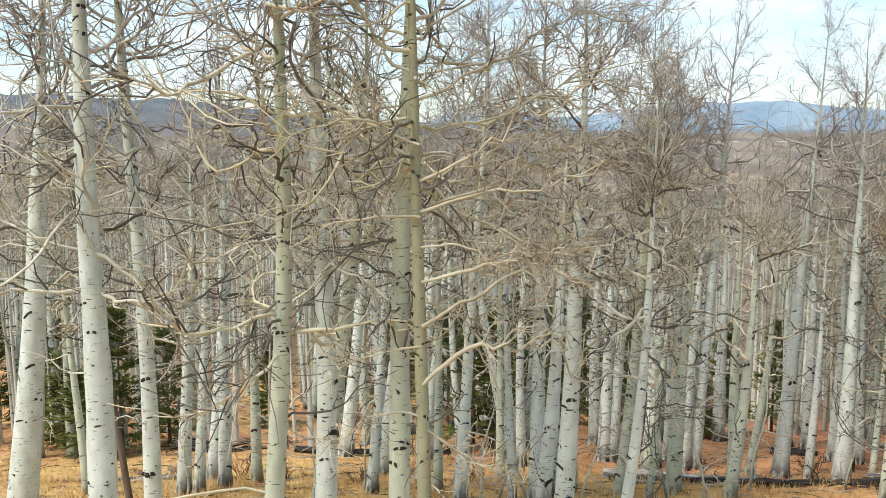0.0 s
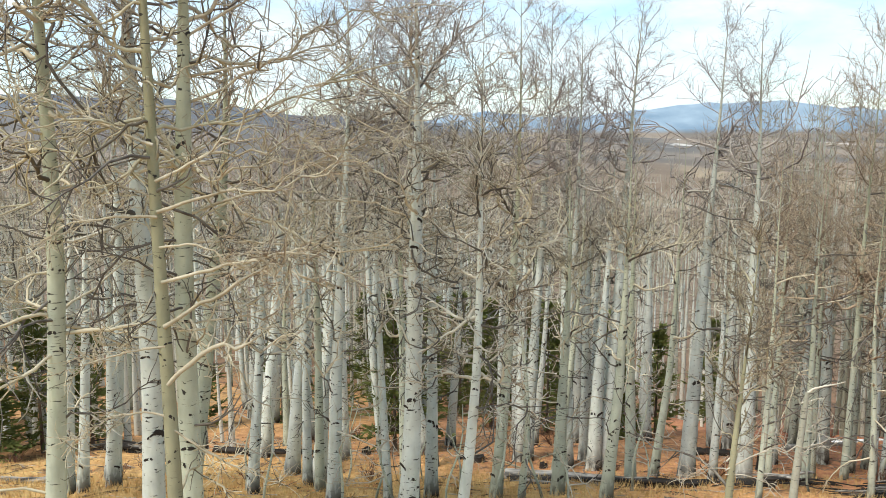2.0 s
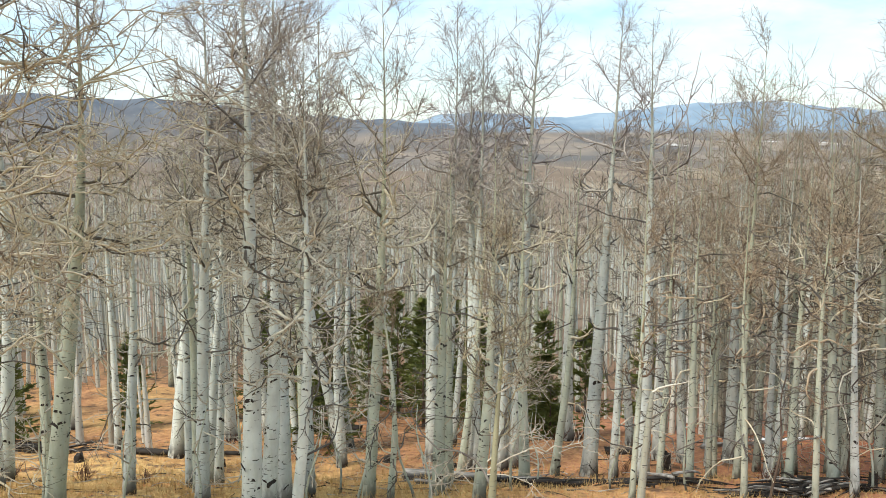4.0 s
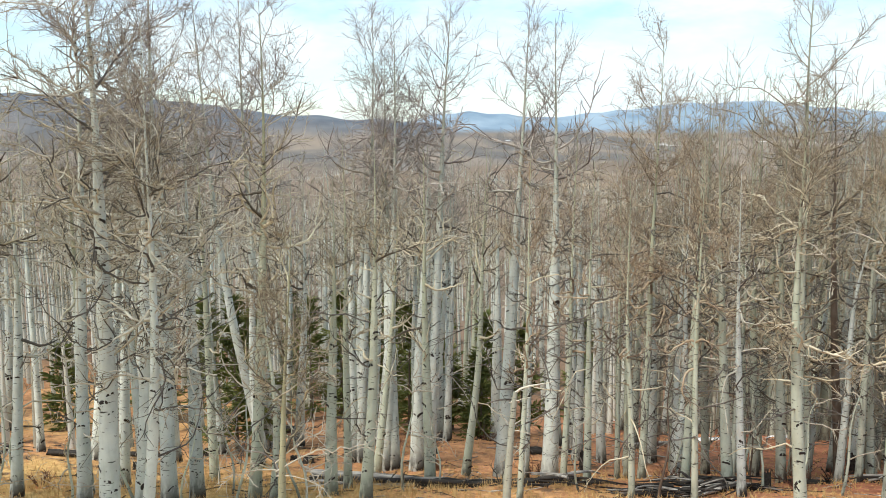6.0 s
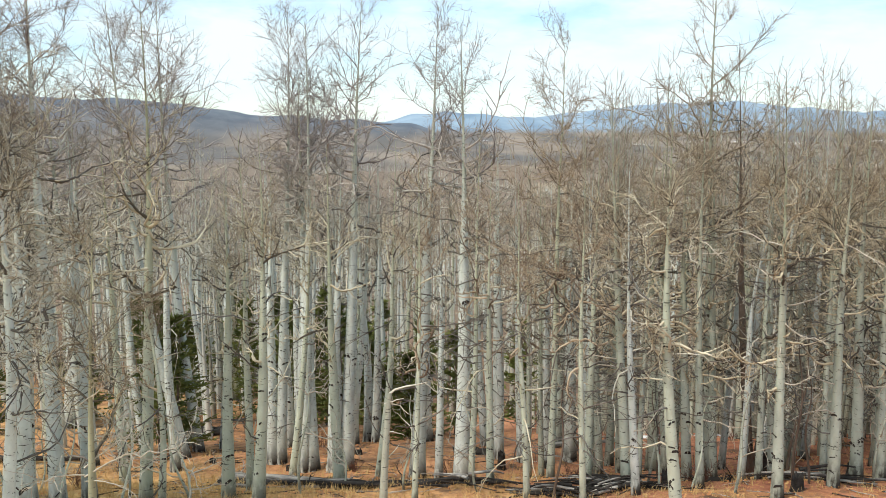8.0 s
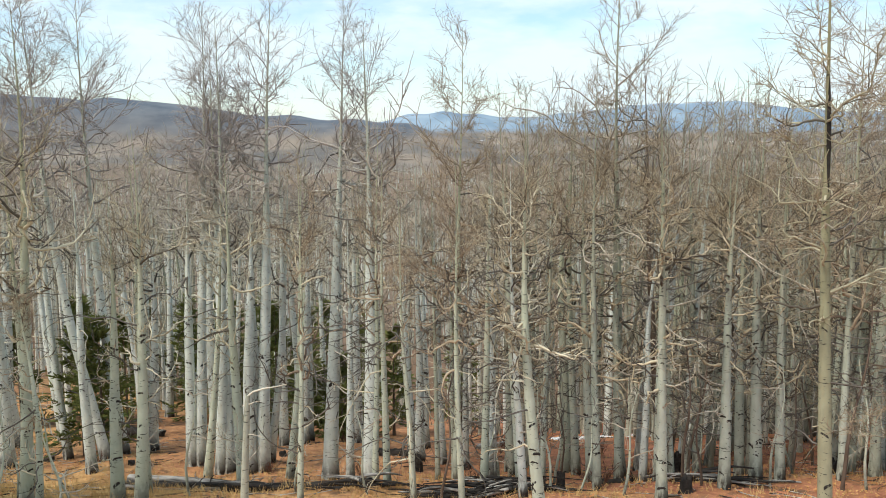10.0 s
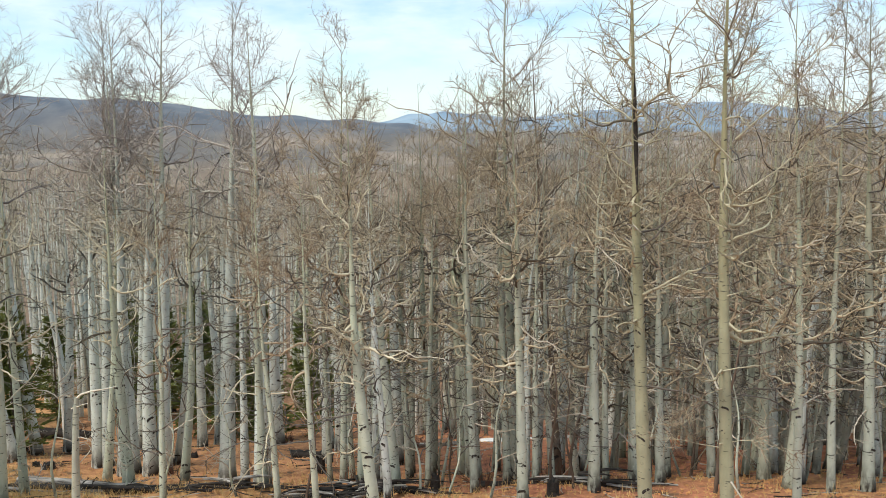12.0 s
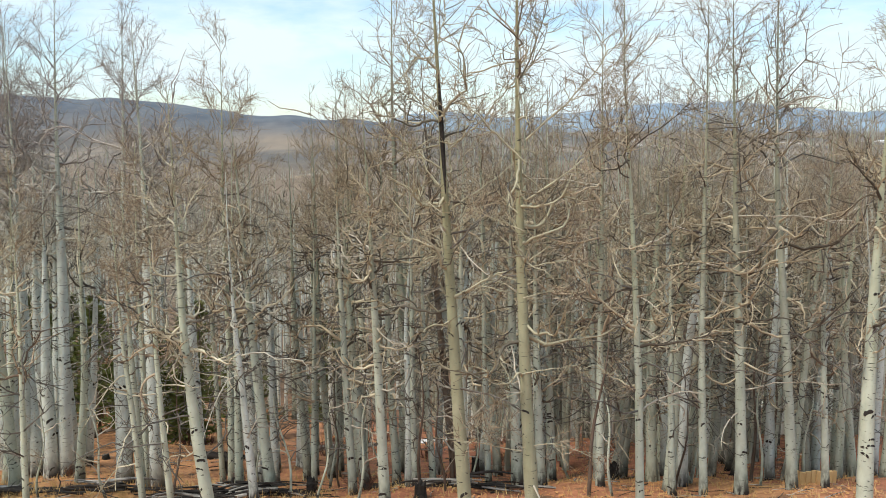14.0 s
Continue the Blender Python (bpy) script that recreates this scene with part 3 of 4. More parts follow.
aspen(5.98, 16.40, 7.7, 0.100, 0.19, 0.26, 0.26, GREEN)
aspen(6.03, 23.45, 13.1, 0.113, 0.22, 0.32, 0.35, WHITE, 1.3)
aspen(6.24, 23.55, 11.9, 0.181, -0.06, -0.08, -0.10, WHITE, 1.3)
aspen(6.96, 22.95, 9.4, 0.133, 0.06, 0.21, 0.29, WHITE)
aspen(6.98, 24.45, 8.7, 0.133, -0.03, -0.05, -0.05, WHITE)
aspen(7.23, 27.80, 11.3, 0.107, 0.05, 0.08, 0.09, WHITE)
aspen(7.25, 24.75, 9.6, 0.087, 0.38, 0.61, 0.70, WHITE)
aspen(7.30, 23.10, 13.6, 0.133, 0.18, 0.35, 0.52, WHITE, 1.3)
aspen(7.35, 20.00, 8.6, 0.116, -0.08, -0.13, -0.16, GREEN)
aspen(7.70, 28.40, 9.6, 0.118, 0.03, -0.19, -0.27, WHITE)
aspen(7.96, 27.85, 10.2, 0.089, 0.11, 0.17, 0.21, WHITE)
aspen(7.98, 28.80, 10.1, 0.111, 0.06, 0.09, 0.11, WHITE)
aspen(8.24, 32.95, 11.7, 0.085, -0.14, -0.19, -0.23, WHITE)
aspen(8.31, 21.45, 9.0, 0.089, 0.31, 0.42, 0.46, GREEN)
aspen(9.21, 16.50, 7.4, 0.048, 0.07, 0.12, 0.14, GREEN)
aspen(9.34, 21.90, 12.7, 0.141, 0.18, 0.31, 0.52, WHITE, 1.3)
aspen(9.75, 28.20, 9.4, 0.154, -0.03, -0.05, -0.06, WHITE)
aspen(9.92, 21.45, 8.1, 0.076, 0.04, 0.06, 0.07, WHITE)
aspen(10.49, 20.80, 12.0, 0.140, 0.09, 0.04, 0.02, WHITE, 1.3)
aspen(10.65, 19.60, 8.9, 0.063, 0.08, 0.11, 0.13, GREEN)
aspen(10.99, 18.30, 7.5, 0.070, -0.04, -0.06, -0.07, GREEN)
aspen(11.58, 16.50, 6.7, 0.053, -0.10, -0.22, -0.27, GREEN)
aspen(11.72, 26.95, 9.1, 0.095, -0.23, -0.30, -0.37, WHITE)
aspen(11.86, 24.15, 9.3, 0.101, 0.01, -0.03, -0.09, WHITE)
aspen(12.08, 26.45, 10.4, 0.110, -0.05, -0.09, -0.10, WHITE)
aspen(12.27, 20.70, 8.7, 0.053, -0.07, -0.11, -0.13, GREEN)
aspen(12.51, 15.30, 7.2, 0.049, -0.10, -0.14, -0.16, GREEN)
aspen(12.54, 23.85, 9.0, 0.092, -0.14, -0.21, -0.25, WHITE)
aspen(12.68, 19.85, 11.1, 0.070, 0.06, 0.07, 0.09, GREEN, 1.3)
aspen(12.78, 21.75, 8.5, 0.063, -0.08, -0.13, -0.15, GREEN)
aspen(13.21, 23.50, 8.5, 0.083, -0.01, -0.02, -0.02, WHITE)
aspen(13.22, 18.10, 7.8, 0.076, 0.03, 0.06, 0.07, GREEN)
aspen(13.48, 19.50, 7.9, 0.081, 0.05, -0.01, -0.03, WHITE)
aspen(13.68, 20.35, 8.0, 0.078, -0.03, -0.05, -0.05, WHITE)
aspen(13.77, 13.40, 6.9, 0.088, -0.24, -0.36, -0.41, GREEN)
aspen(13.88, 16.40, 6.8, 0.068, -0.16, -0.27, -0.32, WHITE)
aspen(13.96, 23.80, 8.8, 0.160, 0.01, -0.07, -0.10, WHITE)
aspen(14.03, 17.60, 7.8, 0.096, -0.22, -0.41, -0.52, GREEN)
aspen(14.05, 26.05, 8.7, 0.100, 0.07, 0.11, 0.13, WHITE)
aspen(14.35, 21.55, 8.2, 0.083, -0.16, -0.24, -0.28, WHITE)
aspen(14.40, 22.85, 8.3, 0.081, 0.03, 0.04, 0.05, WHITE)
aspen(14.77, 19.30, 7.7, 0.056, 0.06, 0.10, 0.11, GREEN)
aspen(14.98, 21.75, 9.4, 0.084, -0.20, -0.28, -0.34, WHITE)
aspen(15.06, 23.30, 9.5, 0.097, 0.04, 0.07, 0.09, WHITE)
aspen(15.81, 17.90, 8.2, 0.075, -0.14, -0.20, -0.24, GREEN)
aspen(15.95, 20.80, 9.1, 0.087, -0.22, -0.31, -0.37, GREEN)
aspen(16.00, 19.30, 8.1, 0.093, -0.21, -0.34, -0.40, WHITE)
aspen(16.59, 15.70, 7.6, 0.086, -0.10, -0.21, -0.30, GREEN)
aspen(16.79, 19.65, 8.9, 0.082, -0.17, -0.26, -0.31, WHITE)
aspen(16.88, 23.00, 9.2, 0.096, 0.08, 0.12, 0.14, WHITE)
aspen(17.13, 20.80, 12.4, 0.107, -0.21, -0.34, -0.38, GREEN, 1.3)
aspen(17.22, 18.00, 7.2, 0.064, -0.05, -0.08, -0.10, WHITE)
aspen(17.65, 18.25, 7.4, 0.059, -0.18, -0.27, -0.32, WHITE)
aspen(18.24, 16.60, 6.8, 0.096, -0.07, -0.09, -0.08, WHITE)
aspen(18.33, 21.00, 10.1, 0.094, -0.34, -0.62, -0.79, DEAD)
aspen(18.94, 18.35, 7.9, 0.059, -0.13, -0.19, -0.22, WHITE)
aspen(19.53, 21.60, 9.5, 0.090, -0.22, -0.42, -0.56, WHITE)
aspen(19.58, 18.05, 7.8, 0.110, -0.13, -0.21, -0.25, WHITE)
aspen(20.11, 17.95, 7.1, 0.086, -0.14, -0.23, -0.27, WHITE)
aspen(20.16, 20.30, 9.2, 0.098, -0.11, -0.16, -0.19, WHITE)
aspen(20.49, 18.70, 8.2, 0.078, -0.13, -0.21, -0.25, WHITE)
aspen(21.07, 13.40, 8.4, 0.056, -0.13, -0.31, -0.47, GREEN)
aspen(21.38, 17.60, 9.6, 0.068, -0.10, -0.15, -0.18, GREEN, 1.3)
aspen(21.61, 18.70, 7.4, 0.078, -0.21, -0.35, -0.41, WHITE)
aspen(22.77, 16.80, 7.1, 0.065, -0.12, -0.20, -0.24, WHITE)
aspen(23.31, 16.40, 9.7, 0.063, -0.19, -0.28, -0.33, WHITE, 1.3)
aspen(24.12, 16.40, 9.5, 0.095, -0.17, -0.45, -0.57, WHITE, 1.3)
aspen(24.99, 13.30, 8.1, 0.111, -0.11, -0.13, -0.13, GREEN)
aspen(25.22, 16.40, 10.2, 0.084, -0.35, -0.71, -0.88, GREEN, 1.3)
aspen(25.94, 16.40, 7.0, 0.058, -0.18, -0.30, -0.35, GREEN)



def long_limb(tree, x, z, reach, rise, bow, r, skin, twigs, seed, depth=0.12, dense=7):
    """A long limb that arches sideways out of a trunk, with crooked side shoots and fine twigs along its outer half."""
    rng = np.random.default_rng(seed)
    f = np.linspace(0, 1, 15)
    wig = 0.024 * abs(reach) * np.cumsum(rng.normal(size=(15, 2)), axis=0) * (1 + 0.5 * rng.normal(size=(15, 1)))
    pts = np.stack([x + reach * f, depth * rng.normal() * f + wig[:, 0] * f, z + rise * f + bow * f * f + wig[:, 1] * f], -1)[None]
    rad = 0.8 * r * np.linspace(1, 0.30, 15) * (1 + 0.10 * rng.normal(size=15))
    limb = part("limb", mesh_of("limb", *tubes(pts, rad[None], 8), skin), tree)
    a, t, _ = shoots(rng, pts, 11, 0.25, 1.0)
    side = rng.normal(size=a.shape) * np.array([1, 0.8, 1])
    sec = grow(rng, a, t + 0.9 * side / np.linalg.norm(side, axis=1, keepdims=True), abs(reach) * rng.uniform(0.12, 0.42, len(a)), 7, 0.30, 0.02)
    for one in sec:
        part("side_shoot", mesh_of("side_shoot", *tubes(one[None], 0.36 * r * np.linspace(1, 0.4, 7)[None], 5), skin), limb)
    a, t, _ = shoots(rng, sec, dense, 0.2, 1.0)
    side = rng.normal(size=a.shape)
    fine = grow(rng, a, t + side / np.linalg.norm(side, axis=1, keepdims=True), rng.uniform(0.08, 0.34, len(a)), 4, 0.25, 0.02)
    tagged(part("twig_spray", mesh_of("twig_spray", *tubes(fine, np.broadcast_to(np.linspace(0.0048, 0.0024, 4), (len(a), 4)), 3), twigs), limb), kind="stuff")


# the near olive aspen with long arching limbs
olive = make_aspen(-0.17, 8.10, 9.0, 0.064, -0.02, -0.10, -0.16, YELLOW, rich=1.5, branches=6, knots=14, tall=1.4, reach=1.2, low=0.42)
for i, (z, reach, rise, bow, r) in enumerate([(3.30, 1.65, 1.90, -1.60, 0.034), (3.90, 1.75, 1.00, -0.50, 0.027), (4.35, 1.75, 0.55, -0.10, 0.026), (2.95, -1.05, 0.57, -0.92, 0.019),
                                              (2.85, 1.05, -0.75, 0.15, 0.018), (3.70, -0.95, -0.10, -0.15, 0.017), (5.00, -1.15, 0.10, -0.25, 0.020), (5.05, 1.80, 0.50, 0.05, 0.024),
                                              (5.35, 1.60, 0.70, 0.05, 0.022), (4.70, 1.30, 0.25, -0.30, 0.017), (5.70, -1.40, 0.50, 0.10, 0.020)]):
    long_limb(olive, -0.05 * z / 5, z, reach, rise, bow, r, LIMB_NEAR, LIMB_RUST if reach > 1.2 and z > 3.5 else LIMB_WARM, 2100 + i)
# the tall grey-olive aspen behind it, with long limbs high up
tallest = make_aspen(-0.56, 9.79, 9.3, 0.118, 0.04, 0.06, 0.16, GREEN, rich=1.15, branches=8, knots=16, tall=1.4, reach=1.3, low=0.30)
for i, (z, reach, rise, bow, r) in enumerate([(6.5, 2.6, 0.9, 0.2, 0.026), (5.6, 2.2, 0.3, -0.1, 0.022), (7.2, 2.3, 1.2, 0.1, 0.024), (6.0, -1.8, 0.7, 0.1, 0.022), (7.6, -1.8, 1.0, 0.2, 0.020),
                                              (8.0, 2.1, 1.3, 0.1, 0.020), (4.9, 1.9, 0.2, -0.2, 0.018), (4.4, 2.3, 0.9, -0.3, 0.022), (5.2, 2.6, 1.1, -0.2, 0.024),
                                              (5.9, 2.4, 0.5, 0.0, 0.022), (6.8, 2.7, 0.6, 0.1, 0.022), (3.9, 1.8, 0.5, -0.5, 0.018), (5.3, -1.6, 0.6, 0.0, 0.020)]):
    long_limb(tallest, 0.05, z, reach, rise, bow, r, LIMB_NEAR, LIMB_WARM, 2600 + i, dense=10)
# the stout pale aspen with limbs sweeping up
stout = make_aspen(1.98, 13.10, 9.6, 0.135, 0.14, 0.16, 0.19, WHITE, rich=1.5, branches=9, knots=18, tall=1.12, reach=1.1, low=0.40)
for i, (z, reach, rise, bow, r) in enumerate([(5.15, 1.90, 0.75, -0.55, 0.026), (4.40, 0.95, 0.50, -0.25, 0.019), (3.20, 2.30, 2.20, 0.10, 0.026), (5.50, -1.70, 0.60, -0.30, 0.024),
                                              (5.90, -1.50, 0.90, 0.00, 0.024), (6.20, 1.80, 0.95, 0.10, 0.024), (4.90, -1.10, 0.55, -0.20, 0.019), (6.60, -2.00, 1.00, 0.10, 0.022), (7.20, -1.70, 1.10, 0.10, 0.020), (7.00, 1.60, 1.20, 0.10, 0.020)]):
    long_limb(stout, 0.15, z, reach, rise, bow, r, LIMB_NEAR, LIMB, 2200 + i)
# two tall yellow-barked aspens
first = make_aspen(17.97, 11.90, 9.3, 0.088, -0.20, -0.37, -0.49, YELLOW, rich=1.05, branches=5, knots=12, tall=1.12, reach=0.95, low=0.42)
for i, (z, reach, rise, bow, r) in enumerate([(4.85, -1.35, 0.55, 0.25, 0.022), (4.15, 0.95, 0.10, -0.05, 0.012), (5.45, 1.20, 0.70, 0.10, 0.019), (6.00, -1.10, 0.75, 0.20, 0.020),
                                              (6.30, 1.10, 1.00, 0.20, 0.020), (5.10, 0.80, 0.55, 0.00, 0.014), (2.10, 1.00, 0.15, -0.15, 0.011)]):
    long_limb(first, -0.35, z, reach, rise, bow, r, LIMB_OLIVE, LIMB_RUST, 2400 + i)
scar = np.stack([np.interp(np.linspace(5.7, 7.4, 9), [5.7, 7.4], [-0.375, -0.475]), np.full(9, -0.035), np.linspace(5.7, 7.4, 9)], -1)
part("dark_scar", mesh_of("dark_scar", *tubes(scar[None], 0.034 * np.sin(np.linspace(0.3, 2.9, 9))[None], 8), KNOT), first, "black rotten scar down the bark")
second = make_aspen(18.84, 10.85, 9.2, 0.081, -0.17, -0.27, -0.36, YELLOW, rich=1.05, branches=4, knots=8, tall=1.12, reach=0.95, low=0.42)
for i, (z, reach, rise, bow, r) in enumerate([(4.75, 0.85, 0.75, -0.25, 0.015), (4.70, 1.35, 0.30, -0.35, 0.013), (4.30, 0.75, 0.25, -0.15, 0.012), (3.25, 1.45, 0.30, -0.40, 0.013), (3.00, -0.60, -0.15, -0.10, 0.010),
                                              (2.20, 1.00, 0.25, -0.40, 0.012), (2.15, -1.00, 0.15, 0.00, 0.011), (5.60, 1.30, 0.85, 0.05, 0.019), (6.10, -1.10, 0.95, 0.15, 0.019), (6.40, 1.20, 1.05, 0.15, 0.019), (5.20, -0.85, 0.35, 0.0, 0.013)]):
    long_limb(second, -0.25, z, reach, rise, bow, r, LIMB_OLIVE, LIMB_RUST, 2500 + i)
# the near slender aspen with a pale forking branch
slim = make_aspen(5.60, 8.55, 5.0, 0.046, 0.05, 0.12, 0.20, YELLOW, rich=1.15, branches=2, knots=6, tall=1.05, reach=1.1, low=0.50)
for i, (z, reach, rise, bow, r) in enumerate([(2.50, 1.25, 0.85, -0.40, 0.013), (2.52, -0.50, 0.12, -0.15, 0.010), (2.60, 0.55, 0.50, -0.10, 0.010), (2.45, 0.90, 0.15, -0.65, 0.008), (3.30, 0.7, 0.5, -0.1, 0.010)]):
    long_limb(slim, 0.03, z, reach, rise, bow, r, PALE_LIMB, PALE_LIMB if i < 4 else LIMB_RUST, 2300 + i, dense=2)
make_aspen(-5.1, 13.0, 8.5, 0.045, -0.25, -0.50, -0.65, DEAD, rich=0.9, branches=6, knots=2)

# ---------------------------------------------------------------- trees deeper in the grove
FRONT = [(o.location.x, o.location.y) for o in bpy.data.objects if o.name.startswith("aspen_tree")]
rng_g = np.random.default_rng(77)


def glade(x, y):
    """The small opening in the thicket where snow still lies."""
    return 12.5 + 0.12 * (y - 22) < x < 19.5 and 22 < y < 30.2


def clear_of(x, y, d, taken):
    return all((x - a) ** 2 + (y - b) ** 2 > d * d for a, b in taken)


def deep_trees():
    masters = []
    for i in range(9):
        tone = (WHITE, GREEN, WHITE, GREEN, GREEN, WHITE, GREEN, WHITE, WHITE)[i]
        o = rng_g.normal(0, 0.16, 3).cumsum()
        tr = make_aspen(0, 0, 9.6, 0.11, o[0], o[1], o[2], tone, rich=0.5, branches=4, knots=1, group="aspens deeper in the grove")
        masters.append(tr)
    taken = list(FRONT)
    n = 0
    while n < 130:
        if n < 100:
            y = 23.5 + 19 * rng_g.uniform() ** 1.1
            half = 0.56 * y + 1.5
            x = rng_g.uniform(-half, 17 + half)
        else:
            y = rng_g.uniform(17.0, 25.0)
            x = rng_g.uniform(15.5, 17.5 + 0.6 * y)
        if -10 < x < 3 and y < 37 and rng_g.random() < 0.7 or -10 < x < 7 and y < 30 and rng_g.random() < 0.65 or 13 < x < 22 and y < 29 and n >= 100 and rng_g.random() < 0.6 or 2.5 < x < 14 and y < 37 and rng_g.random() < 0.88:
            continue
        if glade(x, y) or not clear_of(x, y, 0.45, taken):
            continue
        taken.append((x, y))
        k = min(1.45, ((7.4 if n < 100 else 9.4) + rng_g.normal(0, 0.7) - gz(x, y)) / 9.6)
        w = rng_g.uniform(0.75, 1.35) * (1 if y > 24 else 0.8)
        m = pose(x, y, gz(x, y) - 0.05, rng_g.normal(0, 1.3), rng_g.normal(0, 1.6), rng_g.uniform(0, 360)) @ Matrix.Diagonal((w, w, k, 1))
        if n < len(masters):
            masters[n].matrix_basis = m
        else:
            one = masters[int(rng_g.integers(len(masters)))]
            copy_thing(one, m @ Matrix.Diagonal((1 / one.scale[0], 1 / one.scale[1], 1 / one.scale[2], 1)))
        n += 1


def thicket():
    """Dull, twiggy trees crowding the flank of the grove."""
    masters = []
    for i in range(5):
        o = rng_g.normal(0, 0.2, 3).cumsum()
        masters.append(make_aspen(0, 0, 9.6, 0.065, o[0], o[1], o[2], DULL, rich=0.8, branches=5, knots=1, group="dull aspens of the thicket", low=0.2))
    taken = list(FRONT)
    n = 0
    while n < 66:
        y = rng_g.uniform(18.5, 31.0)
        x = rng_g.uniform(14.5, 17.5 + 0.56 * y)
        if glade(x, y) or not clear_of(x, y, 0.5, taken) or x < 18.4 and y < 21.2 or x < 25 and y < 30 and rng_g.random() < 0.45:
            continue
        taken.append((x, y))
        k = (8.6 + rng_g.normal(0, 0.9) - gz(x, y)) / 9.6
        w = rng_g.uniform(0.9, 1.3)
        m = pose(x, y, gz(x, y) - 0.05, rng_g.normal(0, 1.5), rng_g.normal(0, 1.8), rng_g.uniform(0, 360)) @ Matrix.Diagonal((w, w, k, 1))
        if n < 5:
            masters[n].matrix_basis = m
        else:
            one = masters[int(rng_g.integers(5))]
            copy_thing(one, m @ Matrix.Diagonal((1 / one.scale[0], 1 / one.scale[1], 1 / one.scale[2], 1)))
        n += 1


def simple_trees(name, label, places, heights, seed, limbs, twigs, trunk_r, sides, trunk_mat, twig_mat, steps=3, low=0.38):
    """Woods too thick to count: trunks in one mesh, crowns in another, under one piece of stuff."""
    rng = np.random.default_rng(seed)
    n = len(places)
    base = np.array([(x, y, gz(x, y) - 0.1) for x, y in places])
    k = 6
    f = np.linspace(0, 1, k)
    lean = rng.normal(0, 0.022, (n, 2)) * heights[:, None]
    pts = base[:, None] + np.stack([lean[:, :1] * f + 0.09 * np.sin(f * 5 + rng.uniform(0, 6, (n, 1))) * f,
                                    lean[:, 1:] * f + 0.0 * f, heights[:, None] * f], -1)
    rad = (trunk_r * rng.uniform(0.55, 1.4, n))[:, None] * (1.02 - f) ** 1.7 * 1.2 + 0.007
    holder = tagged(new(name), label, "woods", kind="stuff")
    part("trunks", mesh_of("trunks", *tubes(pts, rad, sides), trunk_mat), holder)
    a, t, row = shoots(rng, pts, limbs, low, 1.0)
    kk = (a[:, 2] - base[row, 2]) / heights[row]
    el = np.radians(48 * (kk - 0.38) / 0.62 + rng.normal(0, 18, len(a)))
    az = rng.uniform(0, 2 * np.pi, len(a))
    way = np.stack([np.cos(az) * np.cos(el), np.sin(az) * np.cos(el), np.sin(el)], -1)
    lb = grow(rng, a, way, heights[row] * (0.04 + 0.13 * np.clip(1 - kk, 0, 1) ** 0.55) * rng.uniform(0.5, 1.3, len(a)), steps, 0.36, 0.06)
    grow_r = max(0.011, trunk_r * 0.25)
    out = [tubes(lb, np.broadcast_to(np.linspace(grow_r, grow_r * 0.35, steps), (len(lb), steps)), 3)]
    if twigs:
        a, t, r2 = shoots(rng, lb, twigs, 0.2, 1.0)
        sd = rng.normal(size=a.shape)
        tw = grow(rng, a, t + 0.8 * sd / np.linalg.norm(sd, axis=1, keepdims=True) + np.array([0, 0, 0.25]), heights[row[r2]] * rng.uniform(0.02, 0.055, len(a)), 2, 0, 0)
        out.append(tubes(tw, np.broadcast_to(np.array([grow_r * 0.5, grow_r * 0.3]), (len(a), 2)), 3))
    part("crowns", mesh_of("crowns", *joined(out), twig_mat), holder)
    return holder


deep_trees()
thicket()
places, flank = [], []
while len(places) < 760:
    y = 26 + 44 * rng_g.uniform() ** 1.15
    half = 0.58 * y + 2
    x = rng_g.uniform(-half, 17 + half)
    if glade(x, y) or -10 < x < 8 and y < 36 and rng_g.random() < 0.75 or 2.5 < x < 14 and y < 37 or x > 10 + 0.15 * y and rng_g.random() < 0.55:
        continue
    places.append((x, y))
while len(flank) < 250:
    y = 22.5 + 24 * rng_g.uniform() ** 1.2
    x = rng_g.uniform(13.5 + 0.10 * y, 18.5 + 0.58 * y)
    if not glade(x, y) and clear_of(x, y, 0.4, FRONT) and (y > 30 or rng_g.random() < 0.35):
        flank.append((x, y))
simple_trees("thick_aspen_wood", "thick leafless aspen wood filling the back of the grove", places, np.array([min(12.5, 6.1 - gz(px, py)) for px, py in places]) + rng_g.normal(0, 1.1, len(places)), 5, 12, 1, 0.088, 6, FAR_TRUNK, WOOD_TWIG, 5)
simple_trees("dull_aspen_thicket", "dull twiggy aspen thicket crowding the flank of the grove", flank, np.array([9.5 - gz(px, py) for px, py in flank]) + rng_g.normal(0, 1.1, len(flank)), 8, 20, 3, 0.066, 6, DULL_TRUNK, DULL_TWIG, 5, 0.18)
places = []
while len(places) < 640:
    y = 70 + 130 * rng_g.uniform()
    half = 0.6 * y + 4
    x = rng_g.uniform(-half, 17 + half)
    if noise.noise((x / 40, y / 55, 3.1)) > -0.05:
        places.append((x, y))
simple_trees("slope_woods", "brown leafless woods on the slope below the grove", places, rng_g.uniform(8, 12.5, len(places)), 6, 12, 2, 0.10, 4, FAR_TRUNK, FAR_TWIG)
places = []
while len(places) < 1900:
    y = 200 + 700 * rng_g.uniform()
    half = 0.6 * y + 10
    x = rng_g.uniform(-half, 17 + half)
    if noise.noise((x / 110, y / 170, 7.7)) > -0.02:
        places.append((x, y))
simple_trees("valley_woods", "distant brown leafless woods across the valley", places, rng_g.uniform(7, 12, len(places)), 7, 5, 0, 0.16, 3, FAR_TRUNK, FAR_TWIG)

# ---------------------------------------------------------------- conifers


